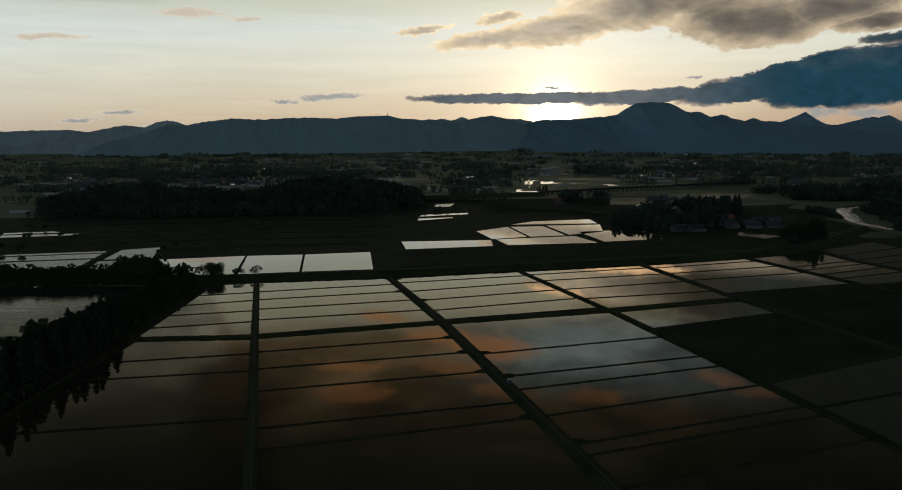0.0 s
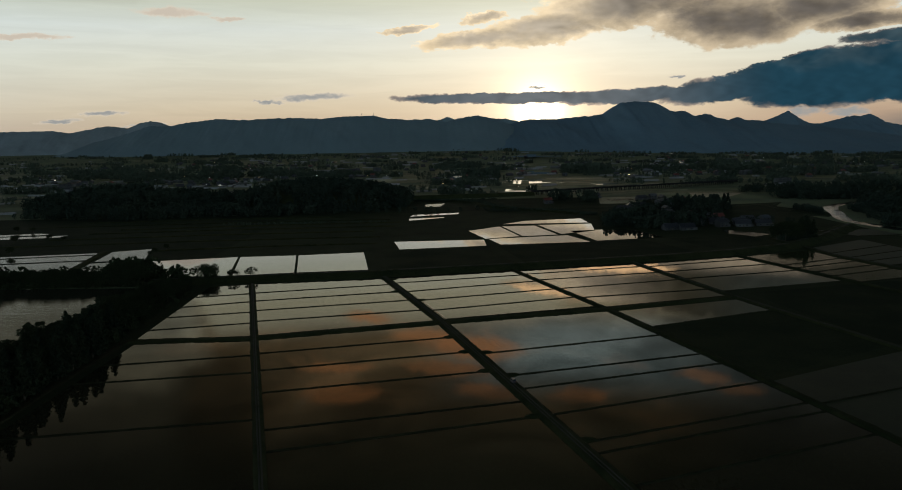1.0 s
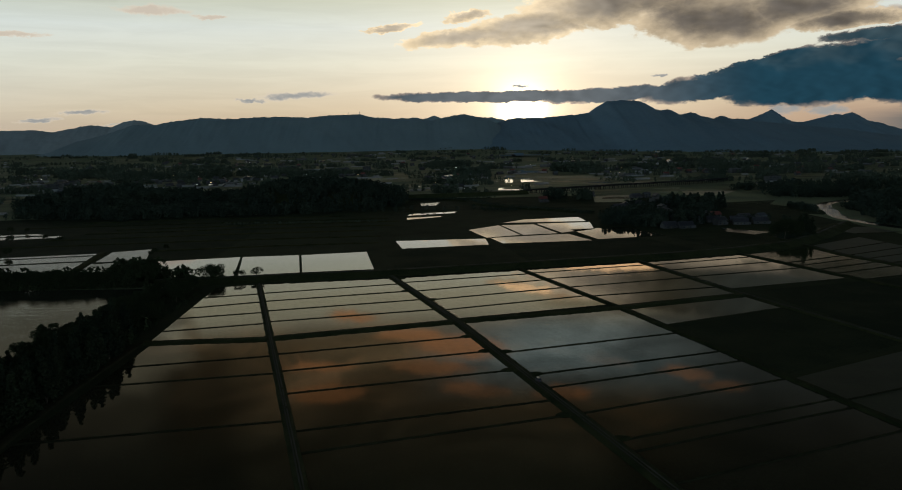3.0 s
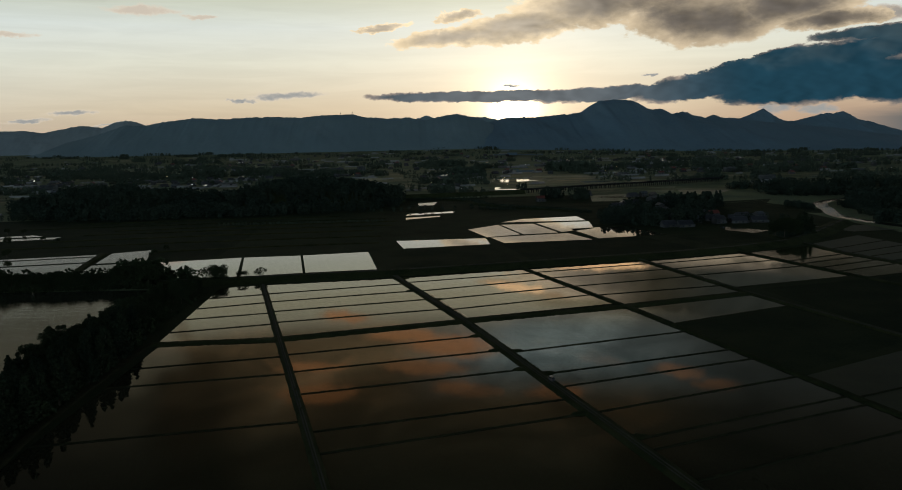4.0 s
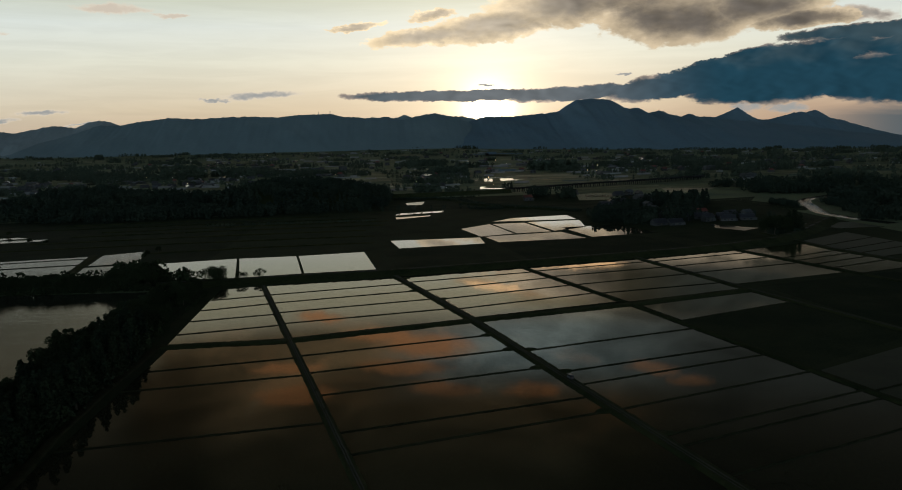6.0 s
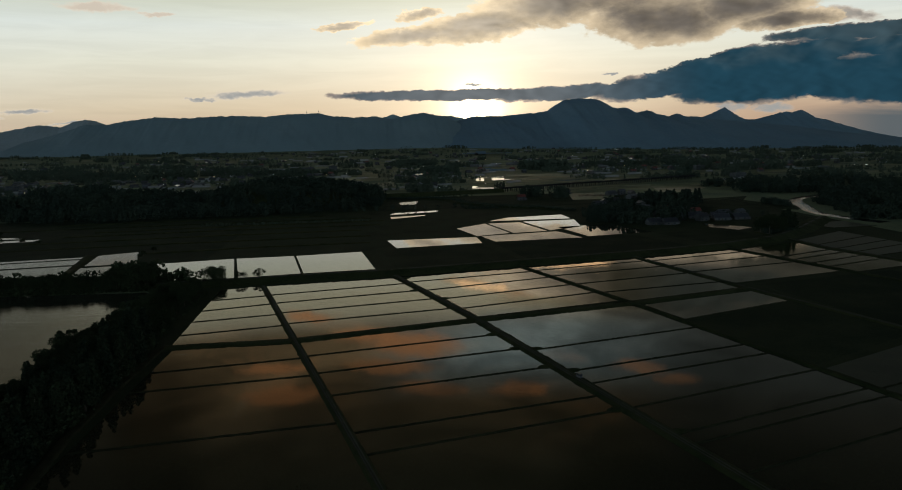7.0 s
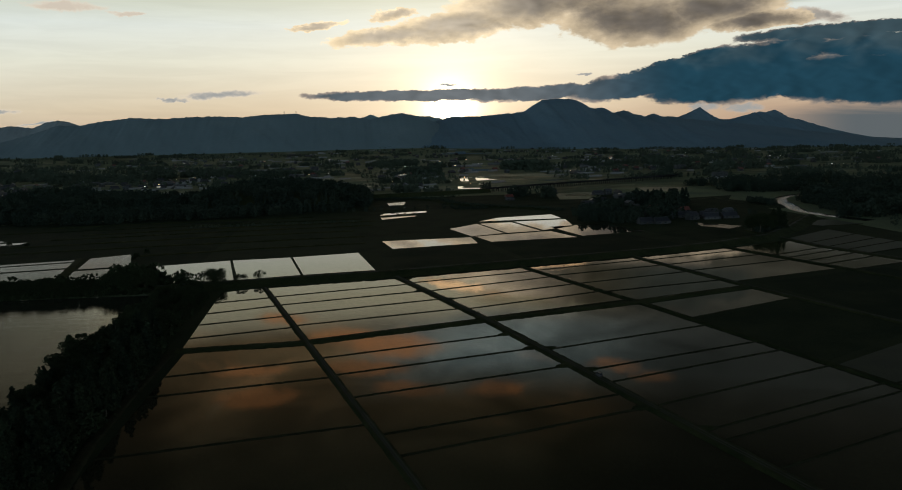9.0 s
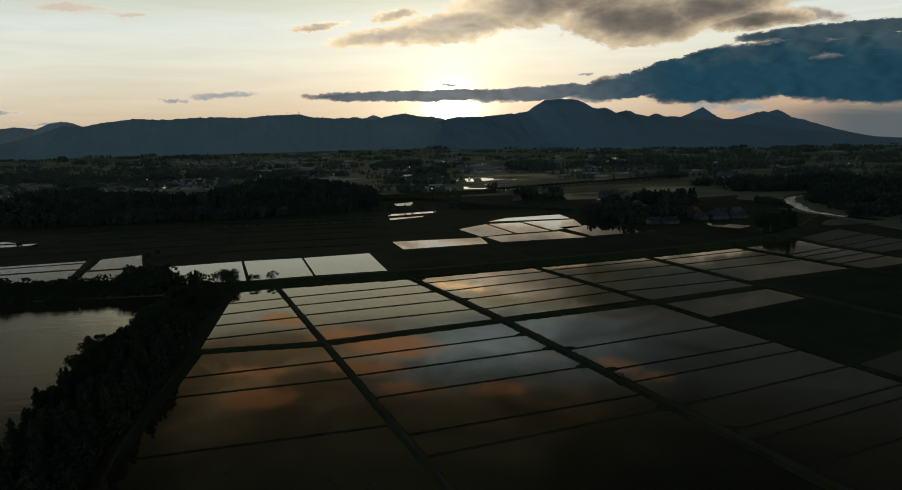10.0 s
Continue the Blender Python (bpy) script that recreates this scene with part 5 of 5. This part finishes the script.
for c, m, what in (([(388, 1172), (434, 1154), (498, 1244), (416, 1290)], M_STUBBLE, "straw-coloured field below the viaduct"), ([(300, 1400), (440, 1440), (560, 1500), (330, 1500)], M_STUBBLE, "straw-coloured field behind the viaduct"),
                   ([(200, 1575), (349, 1480), (434, 1704), (230, 1815)], M_RICE, "green field on the plain"), ([(227, 1086), (286, 1082), (324, 1198), (248, 1195)], M_RICE, "green rice field near the village"), ([(340, 1232), (387, 1212), (432, 1335), (366, 1322)], M_RICE, "green rice field below the viaduct"), ([(337, 894), (427, 978), (475, 1060), (380, 1040)], M_CROP, "green field beside the river"), ([(-12, 1450), (81, 1440), (97, 1490), (19, 1494)], M_RICE, "green field behind the viaduct"), ([(-579, 1500), (-500, 1500), (-480, 1580), (-575, 1575)], M_RICE, "green field on the plain"), ([(-690, 1479), (-625, 1451), (-640, 1600), (-705, 1615)], M_RICE, "green field on the plain"), ([(-489, 1440), (-380, 1400), (-350, 1470), (-460, 1530)], M_RICE, "green field behind the wooded hill"), ([(440, 1460), (640, 1560), (600, 1660), (450, 1640)], M_RICE, "green field behind the viaduct"), ([(-160, 1680), (20, 1660), (30, 1800), (-140, 1830)], M_RICE, "green field on the plain"), ([(278, 1262), (316, 1255), (400, 1300), (280, 1300)], M_STUBBLE, "straw-coloured strip of field"),
                   ([(-724, 1808), (-622, 1804), (-758, 2200), (-847, 2135)], M_CROP, "green field on the plain"),
                   ([(-584, 1530), (-510, 1521), (-542, 1575), (-600, 1578)], M_STUBBLE, "straw-coloured strip of field"), ([(440, 1010), (470, 905), (445, 870), (400, 900)], M_CROP, "rough grass on the riverbank")):
    strips = 9 if m is M_RICE else 5
    for k in range(strips):
        cut = [Vector(c[i]).lerp(Vector(c[j]), f) for i, j, f in ((0, 3, k / strips), (1, 2, k / strips), (1, 2, (k + 0.9) / strips), (0, 3, (k + 0.9) / strips))]
        paddy([tuple(p) for p in cut], m, False, "dry_field", what, "field")
bank_line = [(-60, 1195), (10, 1180), (52, 1140), (62, 1085), (95, 1030), (150, 985), (175, 950)]
tagged(new("levee_2", strip("levee_2", bank_line, [(o * 0.6, z * 0.7) for o, z in LEVEE], M_GRASS, 4.0, 0.06, 33)), "low curving grass bank in the fields", "levee", kind="structure")
woods("bank_bushes", [(x + 10, y - 6, 9, 7, 30, 3.2, 0, 0.0) for x, y in along(bank_line, 14.0)], "low bushes along the curving bank", 56, quads=40)
g = np.random.default_rng(81)
verts, faces = [], []
for k in range(760):
    y = 1230 + 2760 * g.random() ** 1.2
    x = y * g.uniform(-0.62, 0.85) - 30
    a, b, t = g.uniform(25, 90), g.uniform(15, 45), radians(g.choice((-14, 20, 5)) + g.normal(0, 4))
    cuts = np.cumsum(np.append(0.0, g.uniform(0.4, 1.4, int(g.integers(3, 7)))))
    cuts = cuts / cuts[-1] * 2 - 1
    for lo, hi in zip(cuts, cuts[1:]):
        base = len(verts)
        for sx, sy in ((-1, lo), (1, lo), (1, hi - 0.04), (-1, hi - 0.04)):
            px, py = x + sx * a * math.cos(t) - sy * b * math.sin(t), y + sx * a * math.sin(t) + sy * b * math.cos(t)
            verts.append((px, py, level(px, py) + 0.15 + 0.0012 * k))
        faces.append((base, base + 1, base + 2, base + 3))
M_PATCH = bpy.data.materials.new("field_patchwork")
M_PATCH.use_nodes = True
n = Nodes(M_PATCH.node_tree)
where = n.node("ShaderNodeNewGeometry")
# these tones carry the same painted haze lift as M_PLAIN
tone = n.ramp(where.outputs["Random Per Island"], (0.0, (0.055, 0.078, 0.045)), (0.4, (0.130, 0.165, 0.080)), (0.75, (0.21, 0.225, 0.105)), (1.0, (0.36, 0.31, 0.17)))
n.put(n.mix(n.math("MULTIPLY", n.noise(where.outputs["Position"], 0.05, 4.0), 0.7), tone, (0.06, 0.075, 0.03)), M_PATCH.node_tree.nodes["Principled BSDF"].inputs["Base Color"])
M_PATCH.node_tree.nodes["Principled BSDF"].inputs["Roughness"].default_value = 0.6
M_PATCH.node_tree.nodes["Principled BSDF"].inputs["Specular IOR Level"].default_value = 0.10
tagged(new("far_fields", mesh_from("far_fields", verts, faces, M_PATCH)), "patchwork of dull green and straw fields on the far plain", "fields", kind="stuff")


# ---- lamps, masts, car ----
def street_lamp(h, mat):
    ob = empty("street_lamp", (0, 0, 0))
    bm = bmesh.new()
    limb(bm, (0, 0, -0.2), (0, 0, h), 0.12, 0.08, 6)
    limb(bm, (0, 0, h), (1.0, 0, h + 0.2), 0.06, 0.05, 5)
    part("pole", bm, M_METAL, ob)
    bm = bmesh.new()
    bmesh.ops.create_uvsphere(bm, u_segments=10, v_segments=6, radius=0.55, matrix=Matrix.Translation((1.0, 0, h + 0.05)) @ Matrix.Diagonal((1.2, 0.8, 0.5, 1)))
    part("lamp_head", bm, mat, ob, "lit lamp head")
    return ob


lamps = Builder([street_lamp(7.0, M_LIGHT), street_lamp(7.0, M_SODIUM)])
for x, y, k in ((-299, 1900, 0), (1005, 1630, 0), (1025, 1618, 0), (7, 1500, 1), (159, 1580, 1), (53, 1310, 0), (75, 2120, 0), (-690, 1470, 1), (-528, 1765, 0),
                (-478, 1600, 0), (-648, 2860, 0), (157, 1118, 1), (140, 1370, 1), (-600, 1930, 1), (-640, 1960, 1), (-560, 1900, 0), (300, 2500, 1), (210, 2100, 1)):
    lamps.put(k, x, y, 0, "lit street lamp on a slim metal pole", "street lamp", "street lamps")

for k in range(26):
    hx, hy, spread, _ = hamlets[int(g.integers(len(hamlets)))]
    lamps.put(int(g.integers(2)), hx + g.normal(0, spread * 0.4), max(1300, hy + g.normal(0, spread * 0.4)), g.uniform(0, 360), "lit street lamp on a slim metal pole", "street lamp", "street lamps")

for x, h in ((-428, 7), (-363, 9)):
    mast = bmesh.new()
    for a in range(3):
        c = (math.cos(a * 2.1) * 1.6, math.sin(a * 2.1) * 1.6)
        limb(mast, (x + c[0], 4448 + c[1], 208), (x, 4448, 222 + h), 0.7, 0.3, 4)
    for z in range(4):
        limb(mast, (x - 2, 4448, 220 + z * h / 5), (x + 2, 4448, 221 + z * h / 5), 0.3, 0.3, 4)
    tagged(new("radio_mast", bm_mesh("radio_mast", mast, M_METAL)), "slim lattice radio mast on the ridge", "mast", group="radio masts")


def small_van():
    """A small white van seen from behind: rounded body, windows, lamps, four wheels."""
    ob = empty("car", (0, 0, 0))
    bm = bmesh.new()
    box(bm, -0.74, 0.74, -1.65, 1.65, 0.28, 1.05, 0.10)
    box(bm, -0.70, 0.70, -1.62, 1.05, 1.03, 1.84, 0.14)
    part("body", bm, M_PAINT, ob)
    part("window", box(bmesh.new(), -0.58, 0.58, -1.66, -1.60, 1.15, 1.68, 0.02), M_GLASS, ob, "rear window")
    part("window", box(bmesh.new(), -0.60, 0.60, 1.02, 1.09, 1.12, 1.66, 0.02), M_GLASS, ob, "windscreen")
    for s in (-1, 1):
        part("window", box(bmesh.new(), s * 0.69, s * 0.73, -1.35, 0.85, 1.16, 1.66, 0.01), M_GLASS, ob)
        part("tail_light", box(bmesh.new(), s * 0.56, s * 0.70, -1.68, -1.62, 0.72, 1.05, 0.01), M_TAIL, ob, "red tail light")
        for y in (-1.1, 1.1):
            bm = bmesh.new()
            bmesh.ops.create_cone(bm, cap_ends=True, segments=16, radius1=0.28, radius2=0.28, depth=0.18, matrix=pose(s * 0.68, y, 0.28, 0, 90, 0))
            wheel = part("wheel", bm, M_RUBBER, ob)
            bm = bmesh.new()
            bmesh.ops.create_cone(bm, cap_ends=True, segments=12, radius1=0.16, radius2=0.14, depth=0.03, matrix=pose(s * 0.78, y, 0.28, 0, 90, 0))
            part("rim", bm, M_METAL, wheel)
    part("bumper", box(bmesh.new(), -0.72, 0.72, -1.72, -1.62, 0.32, 0.50, 0.03), M_CONCRETE, ob)
    return tagged(ob, "small silver-grey van parked on the farm road", "car")


small_van().matrix_basis = pose(28.0, 299.5, 0.93, 0, 0, 14.5)

# low tunnels and sheds strewn over the far plain, too many and too small to tell apart
g = np.random.default_rng(95)
verts, faces = [], []
for k in range(300):
    if k % 2:
        hx, hy, spread, _ = hamlets[int(g.integers(len(hamlets)))]
        x, y = hx + g.normal(0, spread * 0.6), max(1300.0, hy + g.normal(0, spread * 0.6))
    else:
        y = 1350 + 2300 * g.random()
        x = y * g.uniform(-0.60, 0.70) - 30
    long, half, high, t = g.uniform(6, 20), g.uniform(2.5, 5), g.uniform(2.5, 4.5), radians(g.choice((-14, 20, 5)) + g.normal(0, 8))
    base = len(verts)
    for end in (-long, long):
        for a in (0, 45, 90, 135, 180):
            side = -math.cos(radians(a)) * half
            px, py = x + end * math.cos(t) - side * math.sin(t), y + end * math.sin(t) + side * math.cos(t)
            verts.append((px, py, level(px, py) + math.sin(radians(a)) * high))
    faces += [(base + j, base + 5 + j, base + 6 + j, base + 1 + j) for j in range(4)] + [(base, base + 1, base + 2, base + 3), (base + 5, base + 8, base + 7, base + 6)]
tagged(new("far_tunnels", mesh_from("far_tunnels", verts, faces, M_FILM)), "pale tunnel greenhouses and sheds strewn over the far plain", "greenhouses", kind="stuff")

# slivers of far flooded paddies
g = np.random.default_rng(91)
verts, faces = [], []
for k in range(130):
    y = 1400 + 2300 * g.random()
    x = y * g.uniform(-0.60, 0.75) - 30
    a, b, t = g.uniform(8, 32), g.uniform(2, 6), radians(g.choice((-14, 20, 5)) + g.normal(0, 4))
    base = len(verts)
    for sx, sy in ((-1, -1), (1, -1), (1, 1), (-1, 1)):
        px, py = x + sx * a * math.cos(t) - sy * b * math.sin(t), y + sx * a * math.sin(t) + sy * b * math.cos(t)
        verts.append((px, py, level(px, py) + 1.15))
    faces.append((base, base + 1, base + 2, base + 3))
tagged(new("far_paddies", mesh_from("far_paddies", verts, faces, M_PADDY)), "slivers of flooded paddies glinting on the far plain", "rice paddies", kind="stuff")
